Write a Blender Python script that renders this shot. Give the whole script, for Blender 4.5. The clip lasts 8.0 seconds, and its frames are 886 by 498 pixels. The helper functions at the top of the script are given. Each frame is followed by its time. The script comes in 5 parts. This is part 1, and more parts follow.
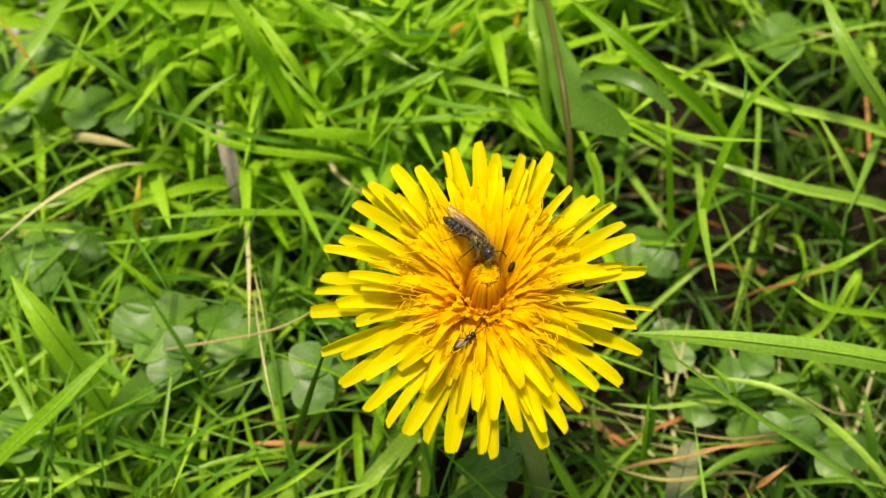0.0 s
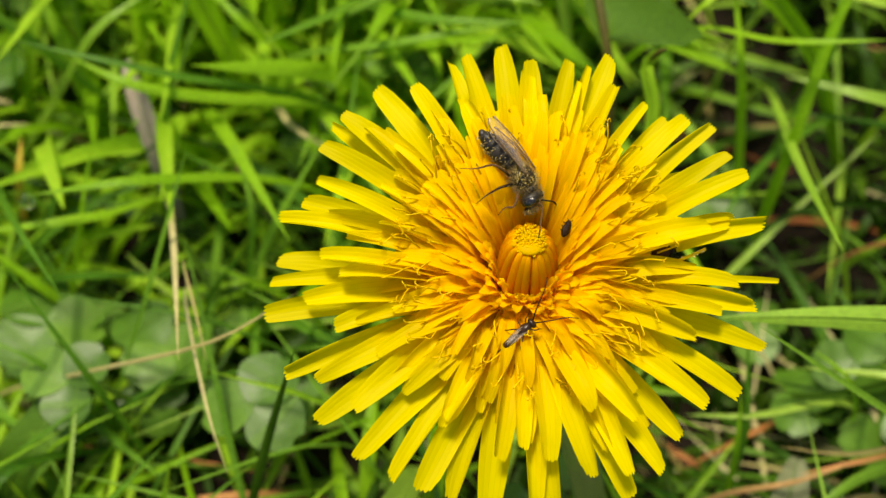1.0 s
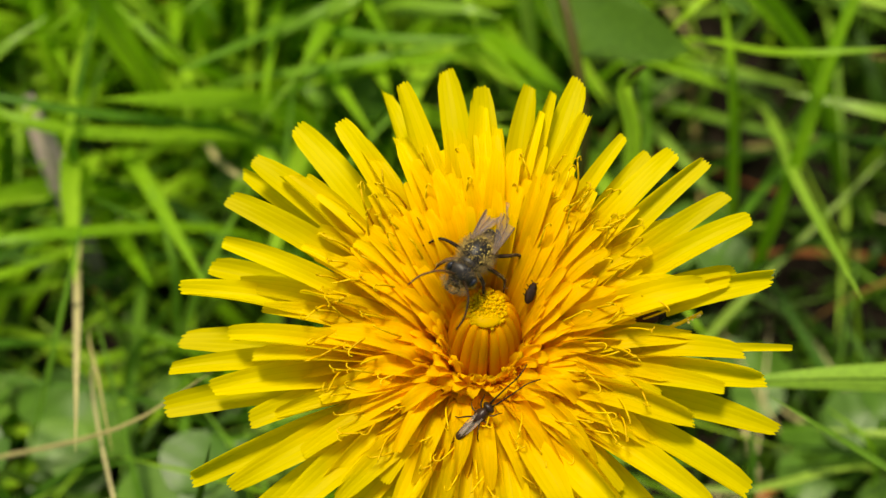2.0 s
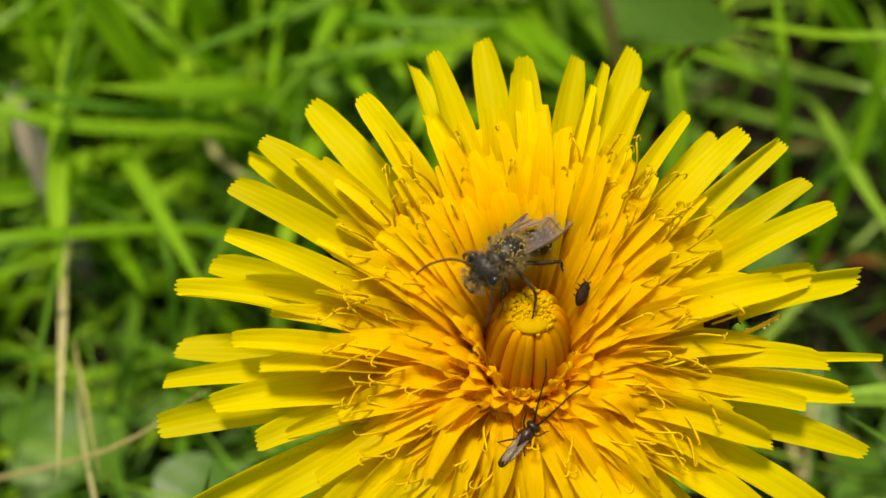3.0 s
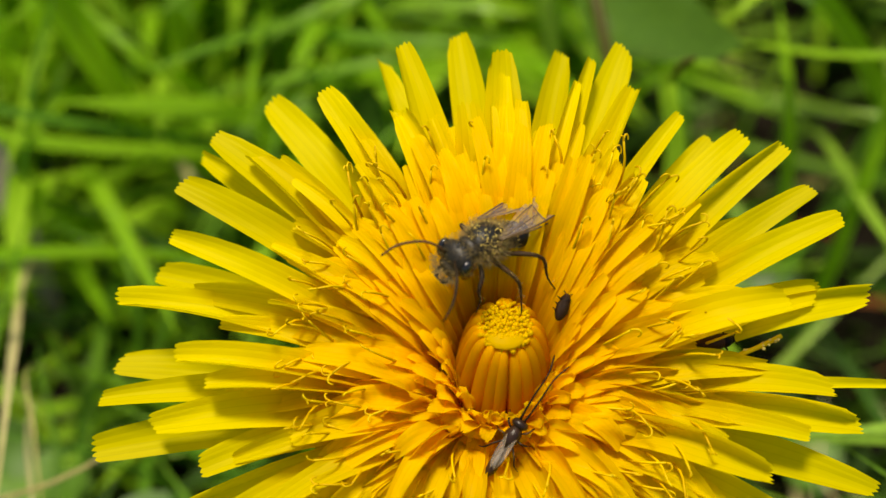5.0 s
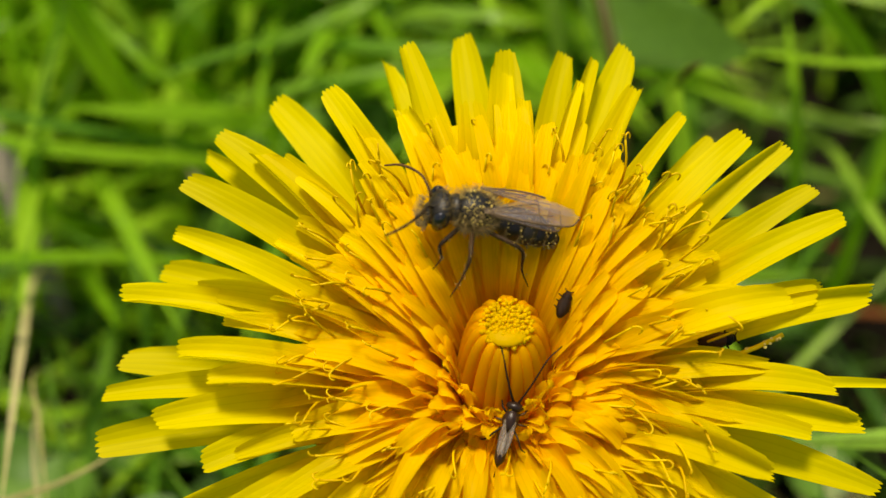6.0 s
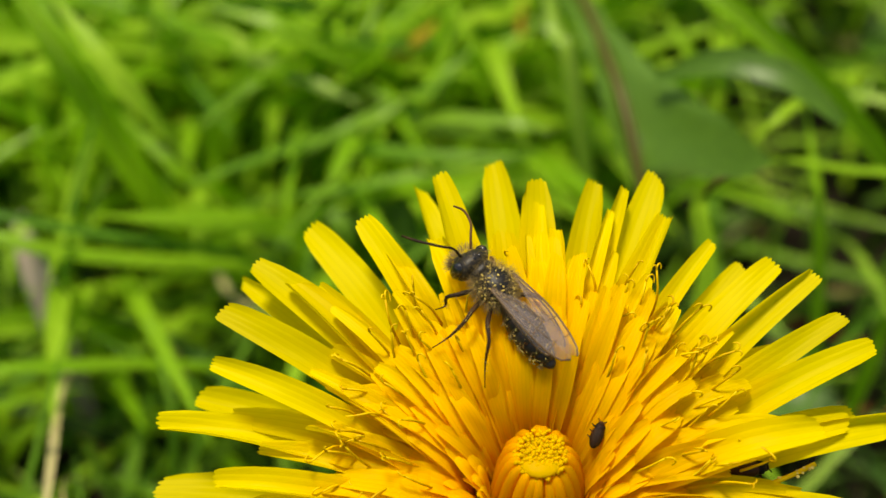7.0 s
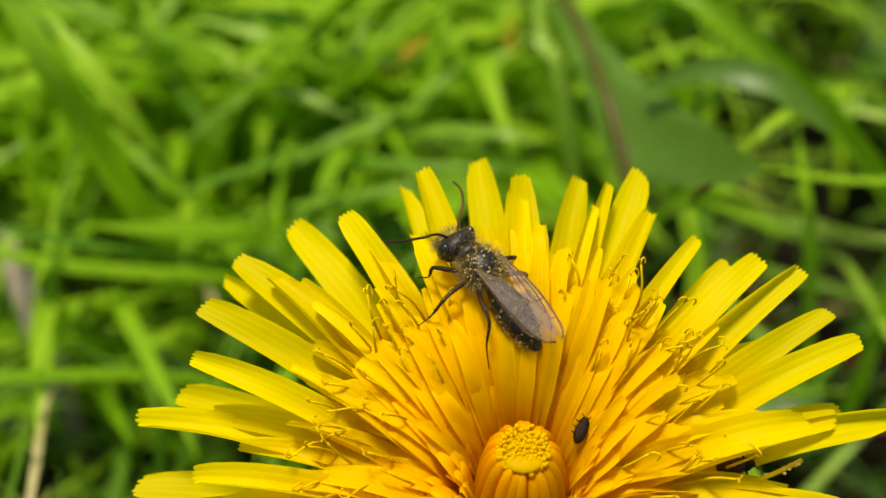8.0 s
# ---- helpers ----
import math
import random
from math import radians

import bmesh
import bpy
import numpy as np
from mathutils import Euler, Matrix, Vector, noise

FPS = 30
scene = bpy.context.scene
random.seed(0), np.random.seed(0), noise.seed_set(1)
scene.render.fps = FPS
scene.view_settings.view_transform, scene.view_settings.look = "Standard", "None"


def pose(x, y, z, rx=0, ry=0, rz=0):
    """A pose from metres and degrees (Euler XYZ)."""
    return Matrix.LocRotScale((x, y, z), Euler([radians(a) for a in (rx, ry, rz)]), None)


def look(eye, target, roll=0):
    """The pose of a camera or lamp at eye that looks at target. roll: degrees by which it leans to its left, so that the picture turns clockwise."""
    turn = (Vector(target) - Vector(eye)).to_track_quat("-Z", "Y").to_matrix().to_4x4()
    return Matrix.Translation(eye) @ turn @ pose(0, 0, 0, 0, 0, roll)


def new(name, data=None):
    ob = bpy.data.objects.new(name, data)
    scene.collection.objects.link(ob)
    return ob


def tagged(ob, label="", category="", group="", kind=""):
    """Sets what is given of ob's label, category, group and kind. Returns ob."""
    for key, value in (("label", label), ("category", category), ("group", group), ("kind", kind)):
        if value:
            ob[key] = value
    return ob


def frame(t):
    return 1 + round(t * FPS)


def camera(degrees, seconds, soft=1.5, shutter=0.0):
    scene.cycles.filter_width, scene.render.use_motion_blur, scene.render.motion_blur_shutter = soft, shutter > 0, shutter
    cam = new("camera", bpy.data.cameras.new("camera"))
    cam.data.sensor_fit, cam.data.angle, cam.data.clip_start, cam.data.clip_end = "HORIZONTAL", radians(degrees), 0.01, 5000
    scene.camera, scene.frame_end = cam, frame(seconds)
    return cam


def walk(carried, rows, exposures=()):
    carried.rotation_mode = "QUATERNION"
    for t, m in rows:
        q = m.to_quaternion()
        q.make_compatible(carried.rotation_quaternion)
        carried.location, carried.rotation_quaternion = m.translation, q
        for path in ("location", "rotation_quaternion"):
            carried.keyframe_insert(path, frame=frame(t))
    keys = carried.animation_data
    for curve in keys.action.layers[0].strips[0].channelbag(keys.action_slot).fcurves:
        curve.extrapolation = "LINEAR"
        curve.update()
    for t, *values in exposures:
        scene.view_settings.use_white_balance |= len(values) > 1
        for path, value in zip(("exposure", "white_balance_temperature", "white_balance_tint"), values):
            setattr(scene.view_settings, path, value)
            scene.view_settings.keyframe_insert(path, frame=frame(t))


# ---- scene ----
# A dandelion head in short grass; a mining bee, a small wasp and two tiny beetles on it.
# z = 0 lies among the clover leaves, the soil at SOIL.
CM = 0.01
SOIL = -0.015

# ---- camera ----
cam = camera(35.0, 8.0, soft=1.4)
walk(cam, [
    (0, pose(0.00120, -0.08192, 0.22319, 28.545, -0.122, 5.405)),
    (0.5, pose(-0.00211, -0.06609, 0.19075, 28.105, -0.296, 3.275)),
    (1, pose(-0.00725, -0.05431, 0.16618, 28.059, -0.335, 1.664)),
    (1.5, pose(-0.00616, -0.04249, 0.15364, 28.370, -0.140, 0.527)),
    (2, pose(-0.00404, -0.03974, 0.14794, 28.596, -0.097, -0.096)),
    (2.2, pose(-0.00648, -0.03734, 0.14646, 28.787, -0.073, -0.254)),
    (3.3, pose(-0.00608, -0.03330, 0.13323, 29.924, -0.126, 0.015)),
    (3.5, pose(-0.00592, -0.03195, 0.13350, 30.273, -0.060, 0.098)),
    (4, pose(-0.00675, -0.03311, 0.13088, 30.602, -0.054, 0.371)),
    (4.5, pose(-0.00562, -0.03303, 0.12759, 31.047, -0.202, 0.468)),
    (4.7, pose(-0.00497, -0.03301, 0.12712, 31.717, -0.348, 0.507)),
    (5.8, pose(-0.00279, -0.03555, 0.12586, 32.471, 0.180, 1.254)),
    (6, pose(-0.00335, -0.03482, 0.12615, 32.967, 0.101, 1.225)),
    (6.5, pose(-0.00420, -0.03456, 0.12718, 34.231, 0.387, 1.363)),
    (7, pose(-0.00449, -0.03241, 0.12898, 35.681, 0.637, 1.467)),
    (7.5, pose(-0.00358, -0.03310, 0.12718, 36.446, 0.655, 1.523)),
    (8, pose(-0.00362, -0.03397, 0.12702, 37.190, 0.542, 1.439)),
], exposures=[(0.0, 0.47, 7400, 8), (1.0, 0.24, 7400, 8), (2.0, 0.10, 7400, 8), (4.5, 0.01, 7400, 8), (6.5, 0.03, 7400, 8), (7.0, 0.11, 7400, 8), (8.0, 0.12, 7400, 8)])

# ---- world and sun ----
SUN_UP, SUN_TURN = 77.0, -40.0
world = bpy.data.worlds.new("sky")
scene.world = world
world.use_nodes = True
wn = world.node_tree.nodes
sky = wn.new("ShaderNodeTexSky")
sky.sky_type = "NISHITA"
sky.sun_disc = False
sky.sun_elevation = radians(SUN_UP)
sky.sun_rotation = radians(SUN_TURN)
sky.air_density, sky.dust_density, sky.ozone_density = 1.0, 3.0, 1.0
wn["Background"].inputs[1].default_value = 0.12
world.node_tree.links.new(sky.outputs[0], wn["Background"].inputs[0])

sun_data = bpy.data.lights.new("sun", "SUN")
sun_data.energy, sun_data.angle, sun_data.color = 4.7, radians(12.0), (1.0, 0.94, 0.82)
sun = new("sun", sun_data)
sa, se = radians(SUN_TURN), radians(SUN_UP)
sun.matrix_world = look((math.sin(sa) * math.cos(se), math.cos(sa) * math.cos(se), math.sin(se) + 0.3), (0, 0, 0.3))


# ---- materials ----
def leafy(name, colours, rough=0.55, through_share=0.38, scale=60.0, grain=1500.0, bump=0.1, stretch=None, gloss=0.2, spread=0.25):
    """Thin living tissue: diffuse and translucent, with blotches, fine grain and a change from piece to piece."""
    m = bpy.data.materials.new(name)
    m.use_nodes = True
    nt = m.node_tree
    n, l = nt.nodes, nt.links
    bsdf, outp = n["Principled BSDF"], n["Material Output"]
    coord = n.new("ShaderNodeTexCoord")
    mp = n.new("ShaderNodeMapping")
    mp.inputs["Scale"].default_value = stretch or (1, 1, 1)
    l.new(coord.outputs["Object"], mp.inputs[0])
    big, fine = n.new("ShaderNodeTexNoise"), n.new("ShaderNodeTexNoise")
    big.inputs["Scale"].default_value, big.inputs["Detail"].default_value = scale, 4
    fine.inputs["Scale"].default_value, fine.inputs["Detail"].default_value = grain, 3
    l.new(mp.outputs[0], big.inputs[0])
    l.new(mp.outputs[0], fine.inputs[0])
    isl = n.new("ShaderNodeNewGeometry")
    oi = n.new("ShaderNodeObjectInfo")
    add = n.new("ShaderNodeMath")
    add.operation = "ADD"
    l.new(isl.outputs["Random Per Island"], add.inputs[0])
    l.new(oi.outputs["Random"], add.inputs[1])
    frac = n.new("ShaderNodeMath")
    frac.operation = "FRACT"
    l.new(add.outputs[0], frac.inputs[0])
    mixf = n.new("ShaderNodeMix")
    mixf.inputs[0].default_value = 0.55
    l.new(big.outputs[0], mixf.inputs[2])
    l.new(frac.outputs[0], mixf.inputs[3])
    ramp = n.new("ShaderNodeValToRGB")
    ramp.color_ramp.elements[0].position, ramp.color_ramp.elements[1].position = 0.5 - spread, 0.5 + spread
    while len(ramp.color_ramp.elements) < len(colours):
        ramp.color_ramp.elements.new(0.5)
    for i, c in enumerate(colours):
        ramp.color_ramp.elements[i].position = 0.5 - spread + 2 * spread * i / max(1, len(colours) - 1)
        ramp.color_ramp.elements[i].color = (*c, 1)
    l.new(mixf.outputs[0], ramp.inputs[0])
    grainy = n.new("ShaderNodeMix")
    grainy.data_type, grainy.blend_type = "RGBA", "OVERLAY"
    grainy.inputs[0].default_value = 0.35
    l.new(ramp.outputs[0], grainy.inputs[6])
    l.new(fine.outputs[0], grainy.inputs[7])
    l.new(grainy.outputs[2], bsdf.inputs["Base Color"])
    bsdf.inputs["Roughness"].default_value = rough
    bsdf.inputs["Specular IOR Level"].default_value = gloss
    bm_ = n.new("ShaderNodeBump")
    bm_.inputs["Strength"].default_value, bm_.inputs["Distance"].default_value = bump, 0.0004
    l.new(fine.outputs[0], bm_.inputs["Height"])
    l.new(bm_.outputs[0], bsdf.inputs["Normal"])
    if through_share > 0:
        tr = n.new("ShaderNodeBsdfTranslucent")
        l.new(grainy.outputs[2], tr.inputs[0])
        mix = n.new("ShaderNodeMixShader")
        mix.inputs[0].default_value = through_share
        l.new(bsdf.outputs[0], mix.inputs[1])
        l.new(tr.outputs[0], mix.inputs[2])
        l.new(mix.outputs[0], outp.inputs[0])
    return m


def veined(m, count=9.0, depth=0.05, height=0.00004):
    """Adds fine lengthwise veins to a blade's material: paler lines, slightly raised."""
    n, l = m.node_tree.nodes, m.node_tree.links
    att = n.new("ShaderNodeAttribute")
    att.attribute_name = "across"
    mul = n.new("ShaderNodeMath")
    mul.operation = "MULTIPLY"
    mul.inputs[1].default_value = 2 * math.pi * count
    wave = n.new("ShaderNodeMath")
    wave.operation = "COSINE"
    l.new(att.outputs["Fac"], mul.inputs[0])
    l.new(mul.outputs[0], wave.inputs[0])
    amt = n.new("ShaderNodeMath")
    amt.operation = "MULTIPLY_ADD"
    amt.inputs[1].default_value, amt.inputs[2].default_value = depth, 1.0
    l.new(wave.outputs[0], amt.inputs[0])
    b = n["Principled BSDF"]
    src = b.inputs["Base Color"].links[0].from_socket
    tint = n.new("ShaderNodeVectorMath")
    tint.operation = "SCALE"
    l.new(src, tint.inputs[0])
    l.new(amt.outputs[0], tint.inputs["Scale"])
    for x in list(n):
        if x.type == "BSDF_TRANSLUCENT":
            l.new(tint.outputs[0], x.inputs[0])
        if x.type == "BUMP":
            l.new(wave.outputs[0], x.inputs["Height"])
            x.inputs["Strength"].default_value, x.inputs["Distance"].default_value = 0.25, height
    l.new(tint.outputs[0], b.inputs["Base Color"])
    return m


def petal_material(name, inner, outer, through_share=0.55, ridge=0.05):
    """Yellow ray tissue: deeper orange pigment towards the floret's foot, fine lengthwise veins."""
    m = leafy(name, [outer, outer], rough=0.55, through_share=through_share, scale=150, grain=900, bump=0.15, gloss=0.1)
    nt = m.node_tree
    n, l = nt.nodes, nt.links
    att = n.new("ShaderNodeAttribute")
    att.attribute_name = "along"
    noise_ = [x for x in n if x.type == "TEX_NOISE"][0]
    wob = n.new("ShaderNodeMath")
    wob.operation = "MULTIPLY_ADD"
    wob.inputs[1].default_value, wob.inputs[2].default_value = 0.3, -0.15
    l.new(noise_.outputs[0], wob.inputs[0])
    plus = n.new("ShaderNodeMath")
    l.new(att.outputs["Fac"], plus.inputs[0])
    l.new(wob.outputs[0], plus.inputs[1])
    ramp = n.new("ShaderNodeValToRGB")
    ramp.color_ramp.elements[0].position, ramp.color_ramp.elements[1].position = 0.13, 0.68
    ramp.color_ramp.elements[0].color, ramp.color_ramp.elements[1].color = (*inner, 1), (*outer, 1)
    l.new(plus.outputs[0], ramp.inputs[0])
    veins = n.new("ShaderNodeAttribute")
    veins.attribute_name = "across"
    sine = n.new("ShaderNodeMath")
    sine.operation = "COSINE"
    mul = n.new("ShaderNodeMath")
    mul.operation = "MULTIPLY"
    mul.inputs[1].default_value = 2 * math.pi * 5
    l.new(veins.outputs["Fac"], mul.inputs[0])
    l.new(mul.outputs[0], sine.inputs[0])
    amt = n.new("ShaderNodeMath")
    amt.operation = "MULTIPLY_ADD"
    amt.inputs[1].default_value, amt.inputs[2].default_value = -0.07, 1.0
    line = n.new("ShaderNodeMapRange")
    line.inputs[1].default_value, line.inputs[2].default_value = 0.72, 1.0
    l.new(sine.outputs[0], line.inputs[0])
    l.new(line.outputs[0], amt.inputs[0])
    vary = n.new("ShaderNodeObjectInfo")
    vm = n.new("ShaderNodeMath")
    vm.operation = "MULTIPLY_ADD"
    vm.inputs[1].default_value, vm.inputs[2].default_value = 0.18, 0.86
    l.new(vary.outputs["Random"], vm.inputs[0])
    both = n.new("ShaderNodeMath")
    both.operation = "MULTIPLY"
    l.new(amt.outputs[0], both.inputs[0])
    l.new(vm.outputs[0], both.inputs[1])
    tint = n.new("ShaderNodeVectorMath")
    tint.operation = "SCALE"
    l.new(ramp.outputs[0], tint.inputs[0])
    l.new(both.outputs[0], tint.inputs["Scale"])
    bsdf = n["Principled BSDF"]
    l.new(tint.outputs[0], bsdf.inputs["Base Color"])
    for x in n:
        if x.type == "BSDF_TRANSLUCENT":
            l.new(tint.outputs[0], x.inputs[0])
        if x.type == "BUMP":
            x.inputs["Strength"].default_value = ridge
            l.new(sine.outputs[0], x.inputs["Height"])
            x.inputs["Distance"].default_value = 0.00012
    return m


def solid(name, colours, rough, metal=0.0, scale=800.0, bump=0.3, dist=0.0002, spread=0.2, gloss=0.5, coat=0.0):
    """A solid thing's surface with mottling at two scales."""
    m = leafy(name, colours, rough=rough, through_share=0, scale=scale, grain=scale * 9, bump=bump, gloss=gloss, spread=spread)
    b = m.node_tree.nodes["Principled BSDF"]
    b.inputs["Metallic"].default_value = metal
    b.inputs["Coat Weight"].default_value = coat
    for x in m.node_tree.nodes:
        if x.type == "BUMP":
            x.inputs["Distance"].default_value = dist
    return m


def wing_material(name, tint, rough=0.25, clear=0.6):
    """A clear smoky membrane."""
    m = bpy.data.materials.new(name)
    m.use_nodes = True
    n, l = m.node_tree.nodes, m.node_tree.links
    b = n["Principled BSDF"]
    b.inputs["Base Color"].default_value = (*tint, 1)
    b.inputs["Roughness"].default_value = rough
    b.inputs["Specular IOR Level"].default_value = 0.7
    noise_ = n.new("ShaderNodeTexNoise")
    noise_.inputs["Scale"].default_value = 900
    mr = n.new("ShaderNodeMapRange")
    mr.inputs[3].default_value, mr.inputs[4].default_value = 1 - clear - 0.12, 1 - clear + 0.12
    coord = n.new("ShaderNodeTexCoord")
    l.new(coord.outputs["Object"], noise_.inputs[0])
    l.new(noise_.outputs[0], mr.inputs[0])
    l.new(mr.outputs[0], b.inputs["Alpha"])
    return m


# lit version of the grass: sunlight is put into its high base colour
grass_sunlit = leafy("grass_sunlit", [(0.2, 0.42, 0.012), (0.29, 0.54, 0.022), (0.4, 0.65, 0.04)], rough=0.4, through_share=0.55, gloss=0.25)
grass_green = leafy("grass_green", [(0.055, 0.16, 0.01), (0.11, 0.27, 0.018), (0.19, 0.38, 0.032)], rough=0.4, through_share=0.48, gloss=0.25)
grass_pale = leafy("grass_pale", [(0.14, 0.28, 0.018), (0.22, 0.39, 0.032), (0.31, 0.48, 0.055)], rough=0.36, through_share=0.3, gloss=0.45)
# low grass: the shade deep in the sward is put into this green
grass_shaded = leafy("grass_shaded", [(0.016, 0.048, 0.002), (0.03, 0.078, 0.003), (0.06, 0.13, 0.007)], rough=0.5, through_share=0.25, gloss=0.2)
straw = leafy("straw", [(0.28, 0.22, 0.07), (0.4, 0.35, 0.14), (0.48, 0.44, 0.22)], rough=0.6, through_share=0.2)
gold = leafy("gold", [(0.5, 0.18, 0.02), (0.55, 0.32, 0.03), (0.4, 0.36, 0.04)], rough=0.5, through_share=0.3, scale=120)
rust = leafy("rust", [(0.22, 0.07, 0.02), (0.4, 0.16, 0.05), (0.45, 0.26, 0.1)], rough=0.6, through_share=0.15)
clover_green = leafy("clover_green", [(0.046, 0.12, 0.007), (0.075, 0.178, 0.012), (0.115, 0.235, 0.02)], rough=0.42, through_share=0.28, scale=200, gloss=0.35)
clover_mark = leafy("clover_mark", [(0.055, 0.135, 0.01), (0.085, 0.185, 0.02)], rough=0.45, through_share=0.25, scale=300)
leaf_green = leafy("leaf_green", [(0.075, 0.172, 0.013), (0.112, 0.23, 0.022), (0.168, 0.3, 0.04)], rough=0.42, through_share=0.42, scale=140, gloss=0.45)
midrib_mat = leafy("midrib", [(0.06, 0.055, 0.01), (0.11, 0.1, 0.02)], rough=0.45, through_share=0.0)
stem_mat = leafy("stem_green", [(0.22, 0.34, 0.06), (0.32, 0.4, 0.08), (0.36, 0.32, 0.1)], rough=0.45, through_share=0.1, scale=90)
bract_mat = leafy("bract_green", [(0.07, 0.17, 0.03), (0.13, 0.26, 0.07)], rough=0.5, through_share=0.2)
yellow = petal_material("petal_yellow", (0.89, 0.56, 0.0), (0.85, 0.71, 0.004), through_share=0.54)
yellow_inner = petal_material("petal_inner", (0.98, 0.63, 0.0), (0.95, 0.72, 0.001), through_share=0.62)
bud_yellow = petal_material("bud_yellow", (0.98, 0.5, 0.0), (0.98, 0.57, 0.0), through_share=0.62)
cap_orange = petal_material("cap_orange", (0.98, 0.67, 0.0), (0.98, 0.71, 0.002), through_share=0.55)
style_mat = leafy("style_yellow", [(0.66, 0.42, 0.003), (0.8, 0.56, 0.006)], rough=0.6, through_share=0.25, scale=300)
pollen_mat = solid("pollen", [(0.55, 0.4, 0.08), (0.75, 0.6, 0.15)], 0.8, scale=2000)
chitin = solid("bee_chitin", [(0.01, 0.009, 0.007), (0.028, 0.022, 0.015)], 0.42, scale=1500, bump=0.4, dist=0.00005, gloss=0.35)
chitin_brown = solid("abdomen_chitin", [(0.012, 0.01, 0.009), (0.03, 0.025, 0.02)], 0.4, scale=1500, bump=0.4, dist=0.00005, gloss=0.3)
leg_mat = solid("leg_chitin", [(0.018, 0.01, 0.004), (0.09, 0.045, 0.014)], 0.55, scale=1200, gloss=0.15)
eye_mat = solid("eye_black", [(0.006, 0.006, 0.008), (0.012, 0.012, 0.014)], 0.15, scale=5000, bump=0.2, dist=0.00002, gloss=0.7)
hair_grey = leafy("hair_grey", [(0.24, 0.17, 0.06), (0.4, 0.3, 0.12)], rough=0.6, through_share=0.3)
wing_mat = wing_material("bee_wing", (0.28, 0.23, 0.22), rough=0.24, clear=0.75)
wasp_wing = wing_material("wasp_wing", (0.45, 0.38, 0.3), clear=0.62)
vein_mat = solid("wing_vein", [(0.09, 0.055, 0.022), (0.15, 0.09, 0.035)], 0.4)
wasp_mat = solid("wasp_chitin", [(0.008, 0.005, 0.004), (0.035, 0.016, 0.008)], 0.3, scale=2500, bump=0.3, dist=0.00004, gloss=0.3)
beetle_mat = solid("beetle_shell", [(0.006, 0.003, 0.0015), (0.05, 0.02, 0.006)], 0.4, scale=3500, bump=0.6, dist=0.00006, gloss=0.15)

# soil browns lowered so that the hollows read as shaded
soil_mat = solid("soil", [(0.009, 0.006, 0.003), (0.018, 0.012, 0.006), (0.036, 0.025, 0.012)], 0.9, scale=120, bump=1.0, dist=0.002, spread=0.25, gloss=0.15)
def lawn_far(m):
    """Beyond half a metre the soil shows only as mown lawn."""
    n, l = m.node_tree.nodes, m.node_tree.links
    coord = n.new("ShaderNodeTexCoord")
    length = n.new("ShaderNodeVectorMath")
    length.operation = "LENGTH"
    l.new(coord.outputs["Object"], length.inputs[0])
    fade = n.new("ShaderNodeMapRange")
    fade.inputs[1].default_value, fade.inputs[2].default_value = 0.14, 0.26
    l.new(length.outputs["Value"], fade.inputs[0])
    speck = n.new("ShaderNodeTexNoise")
    speck.inputs["Scale"].default_value, speck.inputs["Detail"].default_value = 55, 8
    l.new(coord.outputs["Object"], speck.inputs[0])
    ramp = n.new("ShaderNodeValToRGB")
    ramp.color_ramp.elements[0].position, ramp.color_ramp.elements[1].position = 0.35, 0.68
    ramp.color_ramp.elements[0].color, ramp.color_ramp.elements[1].color = (0.03, 0.07, 0.006, 1), (0.14, 0.26, 0.012, 1)
    l.new(speck.outputs[0], ramp.inputs[0])
    mix = n.new("ShaderNodeMix")
    mix.data_type = "RGBA"
    b = n["Principled BSDF"]
    l.new(fade.outputs[0], mix.inputs[0])
    l.new(b.inputs["Base Color"].links[0].from_socket, mix.inputs[6])
    l.new(ramp.outputs[0], mix.inputs[7])
    l.new(mix.outputs[2], b.inputs["Base Color"])


lawn_far(soil_mat)
for mat_ in (grass_sunlit, grass_green, grass_pale, grass_shaded, straw, gold, rust):
    veined(mat_)
withered = leafy("withered", [(0.12, 0.14, 0.06), (0.2, 0.22, 0.11)], rough=0.6, through_share=0.2, scale=250)
grey_dry = leafy("grey_dry", [(0.2, 0.15, 0.12), (0.3, 0.24, 0.2), (0.38, 0.33, 0.28)], rough=0.65, through_share=0.15, scale=200)
stone_mat = solid("stone", [(0.32, 0.28, 0.29), (0.5, 0.46, 0.46), (0.62, 0.58, 0.58)], 0.75, scale=250, bump=0.8, dist=0.0006)
water_mat = bpy.data.materials.new("water_drop")
water_mat.use_nodes = True
wb = water_mat.node_tree.nodes["Principled BSDF"]
wb.inputs["Transmission Weight"].default_value, wb.inputs["Roughness"].default_value, wb.inputs["IOR"].default_value = 1.0, 0.0, 1.33


# ---- building blocks ----
def mesh_of(name, verts, faces, mat, smooth=True, attrs=None):
    me = bpy.data.meshes.new(name)
    me.from_pydata([tuple(v) for v in verts], [], faces)
    for key, vals in (attrs or {}).items():
        me.attributes.new(key, "FLOAT", "POINT").data.foreach_set("value", vals)
    if smooth:
        me.polygons.foreach_set("use_smooth", [True] * len(me.polygons))
    me.materials.append(mat)
    me.update()
    return me


def part(name, geo, mat, parent=None, label="", smooth=True):
    """ONE mesh object from (verts, faces[, attributes]), under a thing or part."""
    ob = new(name, mesh_of(name, geo[0], geo[1], mat, smooth, geo[2] if len(geo) > 2 else None))
    ob.parent = parent
    if label:
        ob["label"] = label
    return ob


